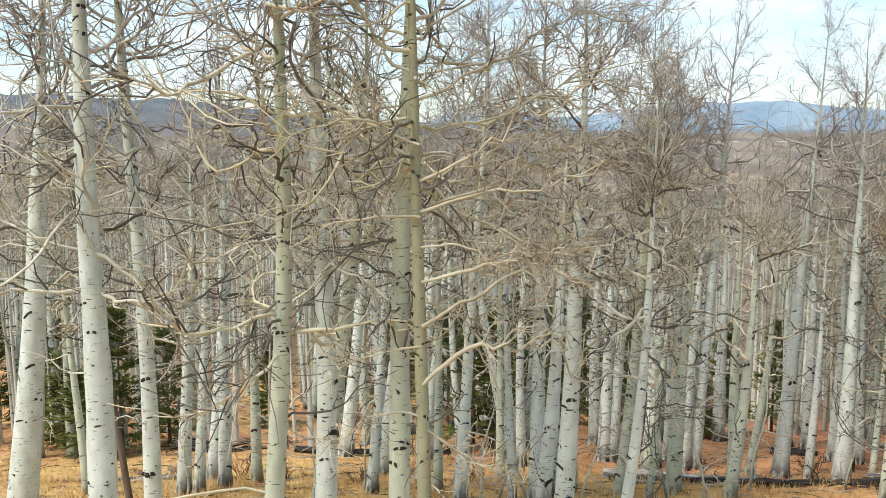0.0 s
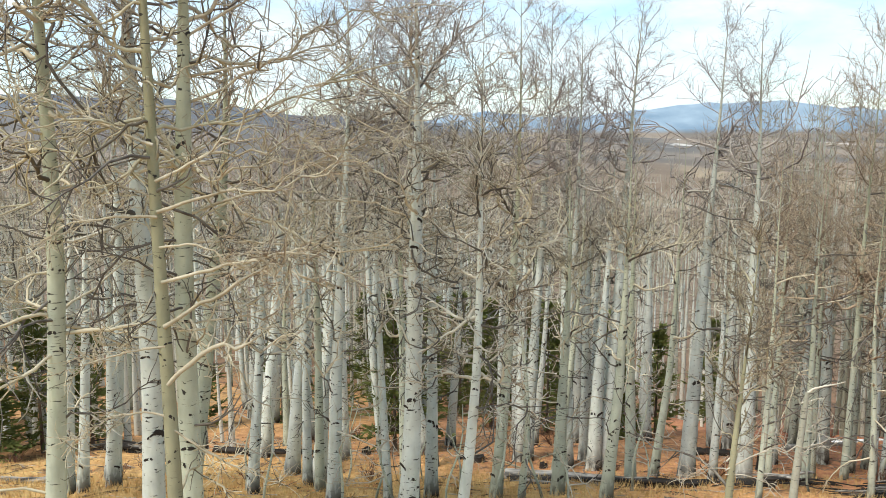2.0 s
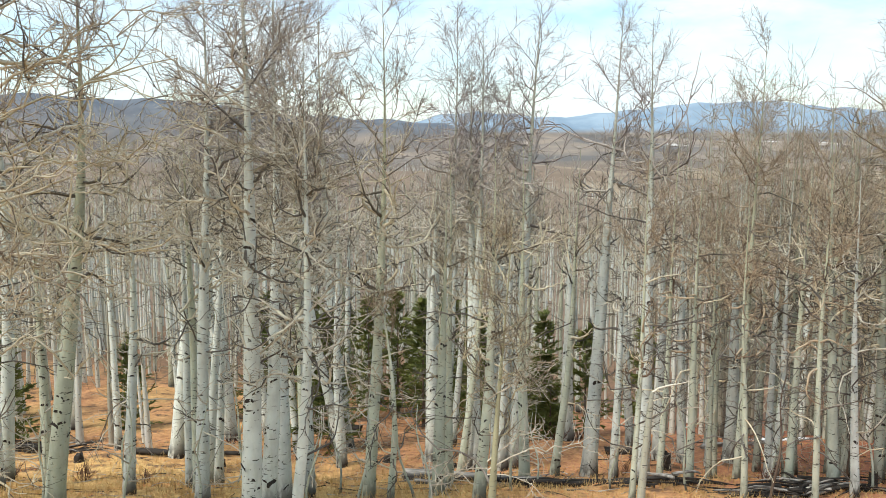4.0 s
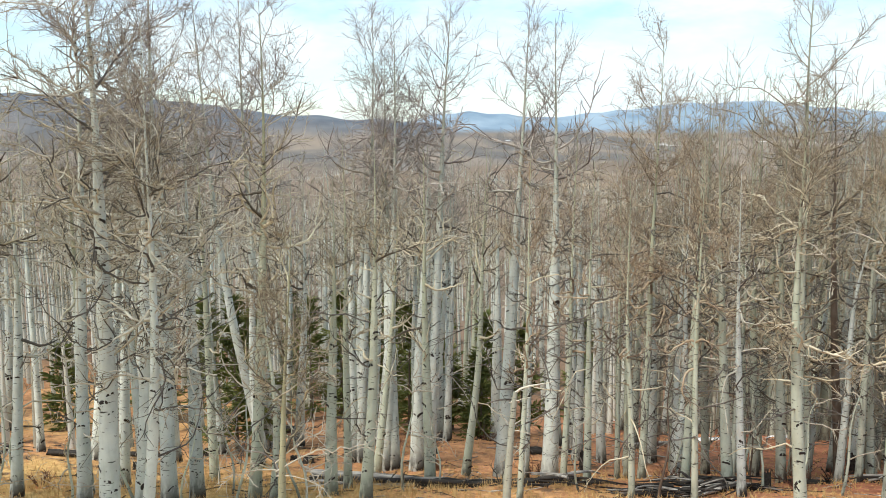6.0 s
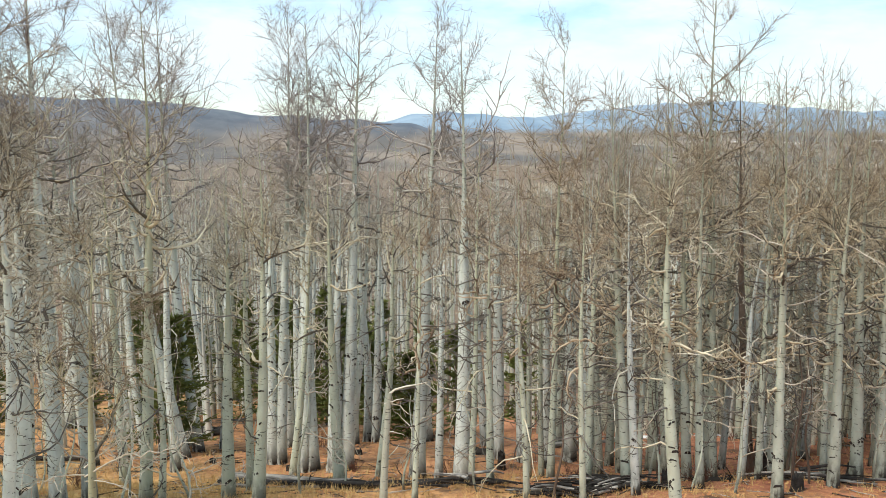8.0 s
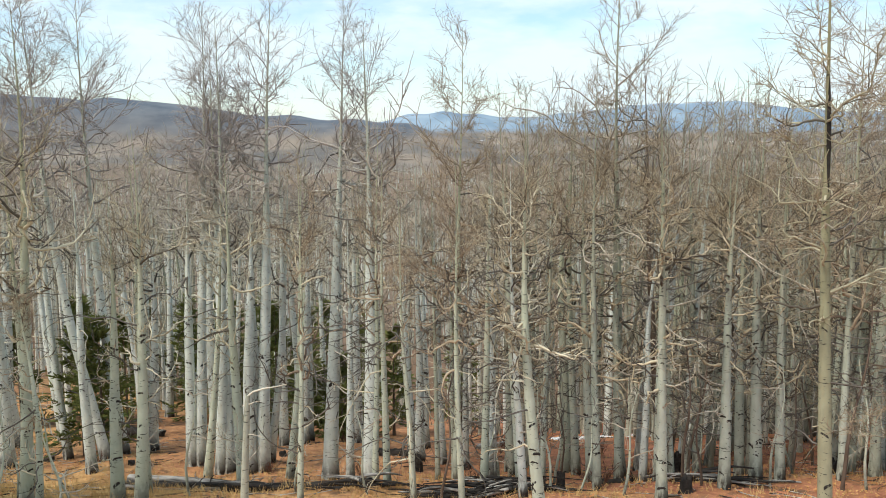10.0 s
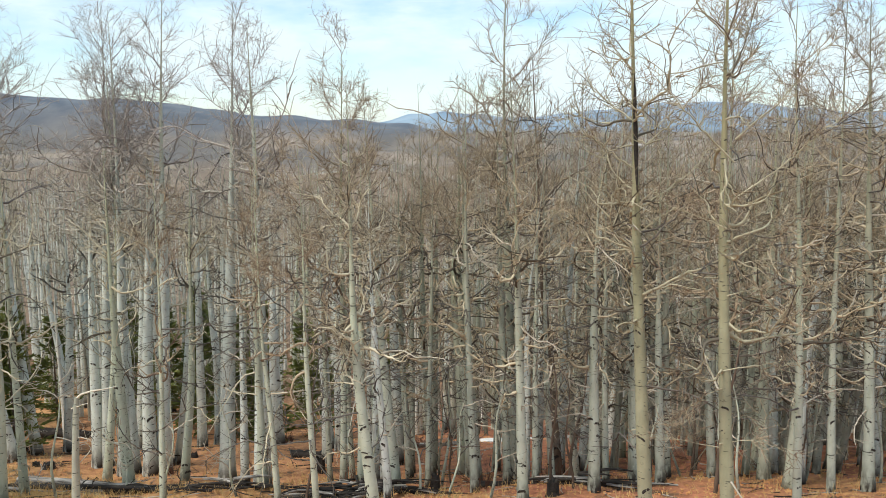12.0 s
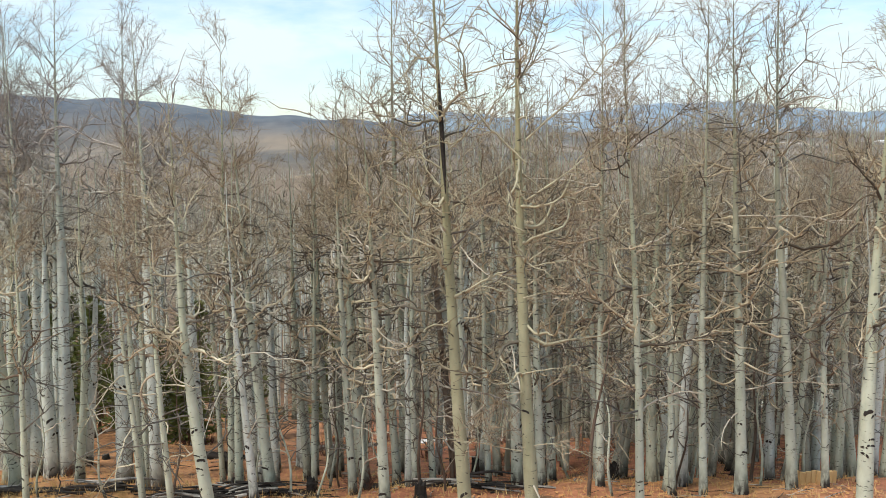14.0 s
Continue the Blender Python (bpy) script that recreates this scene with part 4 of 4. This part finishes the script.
def conifer(x, y, h, seed):
    rng = np.random.default_rng(seed)
    tree = thing("young_conifer", x, y, gz(x, y), "small dark green conifer among the pale trunks", "tree", "young conifers")
    pts = np.array([[[0, 0, -0.05], [0, 0, h * 0.5], [0, 0, h]]])
    part("trunk", mesh_of("trunk", *tubes(pts, np.array([[0.035 + h * 0.008, 0.03, 0.006]]), 7), BARK_DEAD), tree)
    n = int(34 + 16 * h)
    u = rng.uniform(0.06, 0.99, n)
    az = rng.uniform(0, 2 * np.pi, n)
    reach = (0.22 + 0.22 * h) * (1 - u) ** 0.8 * rng.uniform(0.6, 1.15, n) + 0.06
    el = np.radians(-8 + 42 * u + rng.normal(0, 8, n))
    way = np.stack([np.cos(az) * np.cos(el), np.sin(az) * np.cos(el), np.sin(el)], -1)
    bough = grow(rng, np.stack([0 * u, 0 * u, u * h], -1), way, reach, 5, 0.08, 0.05)
    a, t, row = shoots(rng, bough, 22, 0.12, 1.0)
    sd = rng.normal(size=a.shape) * np.array([1, 1, 0.35])
    tip = a + (t + 0.9 * sd / np.linalg.norm(sd, axis=1, keepdims=True)) * rng.uniform(0.10, 0.28, len(a))[:, None]
    b2 = np.cross(tip - a, rng.normal(size=a.shape))
    b2 = 0.034 * b2 / np.linalg.norm(b2, axis=1, keepdims=True)
    mid = (a + tip) / 2
    v = np.stack([a, mid + b2, tip, mid - b2], 1).reshape(-1, 3)
    q = np.arange(len(v)).reshape(-1, 4)
    part("foliage", mesh_of("foliage", *joined([tubes(bough, np.broadcast_to(np.linspace(0.012, 0.004, 5), (n, 5)), 3), (v, q)]), NEEDLE, False), tree)


for i, (x, y, h) in enumerate([(9.2, 28.5, 2.2), (4.6, 33.0, 5.6), (6.6, 30.6, 5.2), (1.7, 26.2, 3.2), (-12.4, 26.0, 3.2), (-10.4, 25.8, 5.0), (-9.2, 26.8, 4.2),
                               (1.0, 26.4, 3.6), (-4.0, 33.0, 4.6), (8.3, 32.5, 2.8), (-13.4, 28.0, 4.4), (0.2, 33.0, 4.8), (-6.6, 31.0, 3.8), (7.6, 31.4, 4.4),
                               (5.7, 34.0, 6.2), (9.2, 30.0, 3.4), (11.0, 31.5, 4.6), (13.8, 33.5, 5.0), (-11.2, 24.6, 3.0),
                               (-2.0, 34.5, 5.6), (2.2, 35.2, 5.6), (8.0, 36.0, 5.8), (9.9, 35.4, 5.4), (3.4, 36.5, 6.0),
                               (-1.2, 40.5, 5.4), (0.6, 41.0, 5.6), (4.6, 39.0, 5.6), (6.8, 38.4, 5.6), (-16.4, 29.5, 4.6), (-14.9, 30.5, 4.0)]):
    conifer(x, y, h * (1.45 if y < 27 and x > 0 else 0.95), 300 + i)

# ---------------------------------------------------------------- snags, logs, stumps, brush


def snag():
    """The thin broken pole with one long white side branch."""
    rng = np.random.default_rng(4)
    x, y, h = 8.62, 13.6, 2.50
    ob = thing("broken_snag", x, y, gz(x, y), "thin broken grey-green pole with one pale side branch", "tree")
    pts = np.array([[[0, 0, -0.1], [0.03, 0, 0.8], [0.07, 0, 1.5], [0.12, 0, 2.2], [0.15, 0, h]]])
    part("trunk", mesh_of("trunk", *tubes(pts, np.array([[0.085, 0.07, 0.06, 0.052, 0.036]]), 9), BARK_DULL), ob)
    br = np.array([[[0.14, 0, h - 0.03], [0.24, -0.02, h + 0.06], [0.42, -0.05, h + 0.12], [0.62, -0.02, h + 0.14], [0.80, 0.02, h + 0.17]]])
    part("side_branch", mesh_of("side_branch", *tubes(br, np.array([[0.022, 0.018, 0.015, 0.011, 0.006]]), 6), LIMB), ob)
    for k in range(3):
        az = rng.uniform(0, 6.3)
        b = grow(rng, np.array([[0.05, 0, 1.3 + 0.5 * k]]), np.array([[math.cos(az), math.sin(az), 0.4]]), np.array([0.4]), 6, 0.28, 0.0)
        part("twig", mesh_of("twig", *tubes(b, np.linspace(0.011, 0.004, 6)[None], 5), LIMB), ob)


snag()


def log_mesh(name, length, r, bend, seed, mat, knots=3):
    """A lying trunk along x with closed, broken ends."""
    rng = np.random.default_rng(seed)
    bm = bmesh.new()
    rings, sides = 14, 10
    rows = []
    for i in range(rings):
        f = i / (rings - 1)
        rr = r * (1.1 - 0.45 * f) * (1 + 0.06 * rng.normal())
        c = Vector((f * length, bend * math.sin(f * 3.1), 0.015 * math.sin(f * 7 + seed)))
        row = []
        for j in range(sides):
            a = 2 * math.pi * j / sides
            k = rr * (1 + 0.08 * rng.normal())
            end = rng.normal(0, 0.05) if i in (0, rings - 1) else 0
            row.append(bm.verts.new(c + Vector((end, k * math.cos(a), k * math.sin(a)))))
        rows.append(row)
    for i in range(rings - 1):
        for j in range(sides):
            bm.faces.new((rows[i][j], rows[i][(j + 1) % sides], rows[i + 1][(j + 1) % sides], rows[i + 1][j]))
    bm.faces.new(rows[0][::-1])
    bm.faces.new(rows[-1])
    bmesh.ops.recalc_face_normals(bm, faces=bm.faces)
    return built(name, bm, mat, True)


def fallen_log(x0, y0, x1, y1, r, seed, mat, label):
    rng = np.random.default_rng(seed)
    length = math.hypot(x1 - x0, y1 - y0)
    turn = math.degrees(math.atan2(y1 - y0, x1 - x0))
    z0, z1 = gz(x0, y0), gz(x1, y1)
    ob = tagged(new("fallen_log"), label, "log", "fallen logs")
    ob.matrix_basis = pose(x0, y0, z0 + r * 0.75, 0, -math.degrees(math.atan2(z1 - z0, length)), turn)
    part("stem", log_mesh("stem", length, r, rng.uniform(-0.05, 0.05), seed, mat), ob)
    for k in range(4):
        f = rng.uniform(0.15, 0.9)
        st = np.array([length * f, 0, r * 0.4])
        v, q = dead_branch(rng, st, rng.uniform(0, 6.3), rng.uniform(0.25, 0.6))
        v[:, 2] = np.maximum(v[:, 2], -r * 0.5)
        part("branch_stub", mesh_of("branch_stub", v, q, mat), ob)


GREY_LOG, DARK_LOG = "weathered grey fallen log with lengthwise black streaks", "charred dark fallen log lying in dry grass"
fallen_log(4.2, 20.9, 8.0, 19.3, 0.15, 31, LOG_GREY, GREY_LOG)
fallen_log(7.0, 19.5, 10.7, 18.0, 0.14, 32, LOG_DARK, DARK_LOG)
fallen_log(4.6, 19.6, 7.0, 19.2, 0.06, 33, LOG_GREY, GREY_LOG)
fallen_log(4.3, 20.3, 8.7, 18.5, 0.075, 41, LOG_DARK, DARK_LOG)
fallen_log(6.2, 19.9, 10.4, 18.15, 0.06, 42, LOG_GREY, GREY_LOG)
fallen_log(-4.7, 25.3, -1.0, 25.1, 0.10, 34, LOG_DARK, DARK_LOG)
fallen_log(10.6, 25.6, 11.9, 25.3, 0.14, 35, LOG_DARK, DARK_LOG)
fallen_log(0.2, 31.2, 2.2, 31.0, 0.20, 36, LOG_DARK, DARK_LOG)
fallen_log(13.8, 25.8, 16.0, 26.2, 0.09, 37, LOG_GREY, GREY_LOG)
fallen_log(16.0, 18.8, 18.6, 19.3, 0.07, 38, LOG_DARK, DARK_LOG)
fallen_log(-9.5, 20.7, -6.5, 20.4, 0.08, 39, LOG_GREY, GREY_LOG)


def stump(x, y, r, h, seed):
    rng = np.random.default_rng(seed)
    bm = bmesh.new()
    rows = []
    for f, k in ((0, 1.35), (0.25, 1.08), (0.6, 1.0), (1.0, 0.92)):
        rows.append([bm.verts.new((k * r * math.cos(a) * rng.uniform(0.9, 1.1), k * r * math.sin(a) * rng.uniform(0.9, 1.1), h * f * (rng.uniform(0.75, 1.15) if f == 1 else 1) - 0.04))
                     for a in np.arange(10) * 2 * math.pi / 10])
    for i in range(3):
        for j in range(10):
            bm.faces.new((rows[i][j], rows[i][(j + 1) % 10], rows[i + 1][(j + 1) % 10], rows[i + 1][j]))
    mid = bm.verts.new((0, 0, h * 0.7))
    for j in range(10):
        bm.faces.new((rows[3][j], rows[3][(j + 1) % 10], mid))
    ob = new("tree_stump", built("tree_stump", bm, LOG_DARK, False))
    ob.matrix_basis = pose(x, y, gz(x, y), 0, 0, rng.uniform(0, 360))
    tagged(ob, "dark broken tree stump in rusty leaf litter", "stump", "stumps")


for i, (x, y, r, h) in enumerate([(3.7, 23.9, 0.17, 0.22), (1.7, 26.7, 0.16, 0.34), (3.2, 24.2, 0.10, 0.18), (5.6, 23.6, 0.12, 0.2), (11.8, 22.9, 0.12, 0.55),
                                  (17.3, 16.3, 0.12, 0.4), (14.9, 17.6, 0.10, 0.5), (19.8, 18.6, 0.13, 0.35), (-1.3, 23.6, 0.14, 0.3), (0.1, 25.8, 0.15, 0.25),
                                  (7.5, 25.6, 0.12, 0.2), (13.2, 23.2, 0.15, 0.22), (18.9, 21.5, 0.11, 0.6), (22.2, 19.5, 0.12, 0.45), (-5.8, 24.3, 0.14, 0.3)]):
    stump(x, y, r, h, 500 + i)


def brush_pile(x, y, wide, deep, n, seed):
    rng = np.random.default_rng(seed)
    ob = thing("brush_pile", x, y, gz(x, y), "tangled heap of dark dead branches on the ground", "brush pile")
    for i in range(n):
        px, py = rng.normal(0, wide / 2.6), rng.normal(0, deep / 2.6)
        px, py = max(-wide / 2, min(wide / 2, px)), max(-deep / 2, min(deep / 2, py))
        top = 0.32 * max(0, 1 - (2 * px / wide) ** 2) * rng.uniform(0.05, 1)
        az = rng.normal(0, 0.5) + (math.pi if rng.random() < 0.5 else 0)
        b = grow(rng, np.array([[px, py, 0.0]]), np.array([[math.cos(az), math.sin(az) * 0.6, 0.12 * rng.normal()]]), np.array([rng.uniform(0.6, 1.7)]), 7, 0.16, 0.0)
        b[0, :, 2] = np.array([gz(x + p[0], y + p[1]) for p in b[0]]) - gz(x, y) + 0.03 + top + 0.08 * np.sin(np.linspace(0, 3, 7)) * rng.uniform(0, 1)
        r = rng.uniform(0.014, 0.05)
        part("branch", mesh_of("branch", *tubes(b, np.linspace(r, r * 0.4, 7)[None], 6), LOG_DARK if rng.random() < 0.80 else LOG_GREY), ob)


brush_pile(13.3, 17.3, 2.4, 0.8, 90, 61)
brush_pile(10.4, 17.7, 0.9, 0.5, 16, 62)
brush_pile(18.2, 17.7, 1.6, 0.9, 24, 63)
brush_pile(-7.5, 26.2, 1.0, 0.7, 46, 64)


def shrub(x, y, h, seed, mat=None):
    rng = np.random.default_rng(seed)
    n = 13
    az = rng.uniform(0, 6.3, n)
    st = np.stack([0.06 * np.cos(az), 0.06 * np.sin(az), 0 * az - 0.03], -1)
    way = np.stack([0.6 * np.cos(az), 0.6 * np.sin(az), rng.uniform(0.5, 1.4, n)], -1)
    b = grow(rng, st, way, h * rng.uniform(0.6, 1.1, n), 6, 0.16, 0.06)
    a, t, row = shoots(rng, b, 7, 0.25, 1)
    sd = rng.normal(size=a.shape)
    tw = grow(rng, a, t + 0.7 * sd / np.linalg.norm(sd, axis=1, keepdims=True), h * rng.uniform(0.12, 0.35, len(a)), 3, 0.1, 0.05)
    ob = thing("shrub", x, y, gz(x, y), "low leafless reddish-brown shrub on the forest floor", "shrub", "shrubs")
    part("twig_tuft", mesh_of("twig_tuft", *joined([tubes(b, np.broadcast_to(np.linspace(0.010, 0.004, 6), (n, 6)), 4), tubes(tw, np.broadcast_to(np.linspace(0.006, 0.0035, 3), (len(a), 3)), 3)]), mat or SHRUB), ob)


for i in range(26):
    y = rng_g.uniform(17.5, 29)
    x = rng_g.uniform(-0.5 * y, 17 + 0.5 * y)
    shrub(x, y, rng_g.uniform(0.35, 0.8), 700 + i)


def twig_meshes(mat, seed):
    """Crooked one-metre twigs with a fork, along x."""
    rng = np.random.default_rng(seed)
    out = []
    for _ in range(8):
        b = grow(rng, np.zeros((1, 3)), np.array([[1.0, 0, 0]]), np.array([1.0]), 5, 0.28, 0.02)
        f = grow(rng, b[:, 2], np.array([[1.0, *rng.normal(0, 0.8, 2)]]), np.array([0.5]), 5, 0.25, 0.02)
        out.append(mesh_of("twig", *tubes(np.concatenate([b, f]), np.broadcast_to(np.linspace(0.016, 0.007, 5), (2, 5)), 3), mat))
    return out


TWIGS = {m.name: twig_meshes(m, 41) for m in (TWIG_DARK, PALE_LIMB)}


def sapling(x, y, h, lean, seed):
    rng = np.random.default_rng(seed)
    ob = thing("aspen_sapling", x, y, gz(x, y), "thin crooked young aspen with pale tangled branches", "tree", "aspen saplings")
    f = np.linspace(0, 1, 9)
    pts = np.stack([lean * f + 0.06 * np.sin(f * 8 + seed), 0.08 * np.sin(f * 5 + seed), f * h - 0.05], -1)
    rad = 0.008 + 0.024 * (1 - f) * h / 2.6
    part("stem", mesh_of("stem", *tubes(pts[None], rad[None], 7), BARK_DEAD if seed % 3 == 0 and x > 11 else BARK_GREEN), ob)
    for k in range(6):
        u = rng.uniform(0.25, 0.98)
        p = np.array([np.interp(u, f, pts[:, i]) for i in range(3)])
        b = grow(rng, p[None], np.array([[rng.normal(), rng.normal(), rng.uniform(0, 0.7)]]), np.array([h * rng.uniform(0.18, 0.45)]), 7, 0.30, 0.0)
        skin = TWIG_DARK if x > 11 and rng.random() < 0.6 else PALE_LIMB
        limb = part("branch", mesh_of("branch", *tubes(b, np.linspace(0.016, 0.005, 7)[None], 5), skin), ob)
        a, t, _ = shoots(rng, b, 4, 0.2, 1.0)
        for q in range(len(a)):
            tw = new("twig", TWIGS[skin.name][int(rng.integers(8))])
            tw.parent = limb
            way = Vector(t[q] + 0.9 * rng.normal(size=3))
            size = h * rng.uniform(0.07, 0.20)
            tw.matrix_basis = Matrix.Translation(Vector(a[q])) @ way.to_track_quat("X", "Z").to_matrix().to_4x4() @ Matrix.Diagonal((size, size, size, 1))


for i, (x, y, h, lean) in enumerate([(4.6, 16.2, 2.6, -0.5), (6.7, 17.2, 2.9, 0.3), (9.0, 17.6, 2.2, 0.2), (1.2, 16.6, 2.4, 0.3), (3.0, 17.6, 2.2, -0.3), (5.4, 18.4, 2.0, 0.2),
                                     (-1.8, 17.2, 2.4, 0.4), (-3.6, 18.0, 2.0, -0.2), (10.6, 17.2, 2.4, -0.3), (12.2, 16.6, 2.8, 0.2), (14.6, 17.0, 2.6, -0.4), (16.0, 16.4, 3.0, 0.3),
                                     (17.8, 16.8, 2.6, -0.2), (19.6, 17.4, 2.8, 0.2), (21.4, 16.6, 3.0, -0.3), (23.2, 17.8, 2.6, 0.3), (7.6, 19.2, 2.0, -0.2), (0.2, 19.4, 2.2, 0.3),
                                     (-5.6, 17.0, 2.2, 0.2), (2.0, 19.8, 1.8, 0.2), (13.4, 19.4, 2.2, 0.2), (15.4, 19.6, 2.4, -0.2), (18.6, 19.4, 2.4, 0.3), (25.0, 17.4, 2.8, -0.2),
                                     (0.6, 14.6, 2.4, 0.3), (1.6, 15.2, 2.8, -0.4), (2.6, 14.9, 2.2, 0.4), (-0.8, 15.0, 2.6, 0.2), (3.6, 15.4, 2.6, 0.3), (5.0, 15.0, 2.2, -0.3), (-2.6, 15.2, 2.4, 0.3)]):
    sapling(x, y, h, lean, 900 + i)


for i in range(27):
    y = rng_g.uniform(16.0, 24.0)
    x = rng_g.uniform(12.5, 17.5 + 0.52 * y)
    sapling(x, y, rng_g.uniform(2.2, 4.6), rng_g.normal(0, 0.4), 1000 + i)


def snow_patch(x, y, a, b, seed):
    rng = np.random.default_rng(seed)
    bm = bmesh.new()
    rings = []
    for f, up in ((1.0, -0.03), (0.9, 0.05), (0.55, 0.10)):
        row = []
        for i in range(22):
            an = 2 * math.pi * i / 22
            k = f * (1 + 0.16 * math.sin(3 * an + seed) + 0.09 * math.sin(7 * an + 2))
            px, py = a * k * math.cos(an), b * k * math.sin(an)
            row.append(bm.verts.new((px, py, gz(x + px, y + py) - gz(x, y) + up)))
        rings.append(row)
    for i in range(2):
        for j in range(22):
            bm.faces.new((rings[i][j], rings[i][(j + 1) % 22], rings[i + 1][(j + 1) % 22], rings[i + 1][j]))
    bm.faces.new(rings[2])
    ob = new("snow_patch", built("snow_patch", bm, SNOW, True))
    ob.matrix_basis = pose(x, y, gz(x, y))
    tagged(ob, "small leftover patch of old snow in the shade", "snow", "snow patches")


snow_patch(17.9, 29.4, 1.15, 0.30, 1)
snow_patch(19.9, 28.4, 0.50, 0.26, 2)
snow_patch(20.6, 30.4, 0.5, 0.35, 3)


def board_stack(x, y):
    """Fresh sawn boards standing on end side by side."""
    rng = np.random.default_rng(71)
    ob = thing("board_stack", x, y, gz(x, y), "pale fresh sawn boards standing upright at the edge of the grove", "lumber")
    at = 0.0
    for i in range(9):
        w = rng.uniform(0.09, 0.15)
        bm = bmesh.new()
        bmesh.ops.create_cube(bm, size=1.0)
        for v in bm.verts:
            v.co = Vector(((v.co.x + 0.5) * (w - 0.012), v.co.y * 0.05 + rng.normal(0, 0.004), (v.co.z + 0.5) * (0.42 + 0.02 * rng.normal()) - 0.10))
        bmesh.ops.bevel(bm, geom=bm.edges[:], offset=0.006, segments=1, affect="EDGES")
        plank = part("board", built("board", bm, SAWN), ob)
        plank.matrix_basis = pose(at, rng.normal(0, 0.012), 0, rng.normal(0, 1.5), 0, rng.normal(0, 2))
        at += w


board_stack(25.75, 17.6)

# ---------------------------------------------------------------- forest floor: grass, leaves, sticks


def forest_floor():
    rng = np.random.default_rng(9)
    n = 26000
    y = 14.5 + 15 * rng.uniform(size=n) ** 1.1
    x = rng.uniform(-0.56 * y - 1, 18 + 0.56 * y)
    keep = rng.random(n) < np.clip(1.25 - (y - 18) / 7, 0.12, 1) * np.interp(x, [4, 9, 16], [1, 0.5, 0.15])
    x, y = x[keep], y[keep]
    n = len(x)
    z = ground_z(x, y)
    base = np.stack([x, y, z], -1)
    out_v, out_q, off = [], [], 0
    for b in range(4):
        az, tilt = rng.uniform(0, 6.3, n), rng.uniform(0.1, 1.1, n)
        ln = rng.uniform(0.06, 0.24, n)
        tip = base + ln[:, None] * np.stack([np.cos(az) * np.sin(tilt), np.sin(az) * np.sin(tilt), np.cos(tilt)], -1)
        side = 0.006 * np.stack([-np.sin(az), np.cos(az), 0 * az], -1)
        root = base + np.stack([0.04 * rng.normal(size=n), 0.04 * rng.normal(size=n), 0 * z - 0.01], -1)
        v = np.stack([root - side, root + side, tip + side * 0.3, tip - side * 0.3], 1).reshape(-1, 3)
        out_v.append(v)
        out_q.append(np.arange(len(v)).reshape(-1, 4) + off)
        off += len(v)
    tagged(new("dry_grass", mesh_of("dry_grass", np.concatenate(out_v), np.concatenate(out_q), STRAW, False)), "short dry straw-coloured grass over the slope", "grass", kind="stuff")
    n = 30000
    y = 15 + 17 * rng.uniform(size=n)
    x = rng.uniform(-0.56 * y - 1, 18 + 0.56 * y)
    c = np.stack([x, y, ground_z(x, y) + rng.uniform(0.005, 0.03, n)], -1)
    az = rng.uniform(0, 6.3, n)
    s = rng.uniform(0.018, 0.042, n)[:, None]
    u = s * np.stack([np.cos(az), np.sin(az), rng.normal(0, 0.3, n)], -1)
    w = s * 0.8 * np.stack([-np.sin(az), np.cos(az), rng.normal(0, 0.3, n)], -1)
    v = np.stack([c - u, c + w, c + u, c - w], 1).reshape(-1, 3)
    tagged(new("leaf_litter", mesh_of("leaf_litter", v, np.arange(len(v)).reshape(-1, 4), LEAF, False)), "fallen rusty aspen leaves scattered over the ground", "leaves", kind="stuff")
    n = 900
    y = 15 + 14 * rng.uniform(size=n)
    x = rng.uniform(-0.56 * y, 17 + 0.56 * y)
    az = rng.uniform(0, 6.3, n)
    b = grow(rng, np.stack([x, y, 0 * x], -1), np.stack([np.cos(az), np.sin(az), 0 * az], -1), rng.uniform(0.2, 1.1, n), 5, 0.15, 0)
    b[:, :, 2] = ground_z(b[:, :, 0], b[:, :, 1]) + 0.02 + 0.03 * rng.random((n, 1))
    thick = rng.uniform(0.006, 0.018, (n, 1)) * np.linspace(1, 0.5, 5)
    half = n // 2
    for mat, cut, label in ((LOG_GREY, slice(0, half), "small grey dead sticks scattered over the ground"), (LOG_DARK, slice(half, n), "small dark dead sticks scattered over the ground")):
        tagged(new("fallen_sticks", mesh_of("fallen_sticks", *tubes(b[cut], thick[cut], 4), mat)), label, "sticks", kind="stuff")


forest_floor()
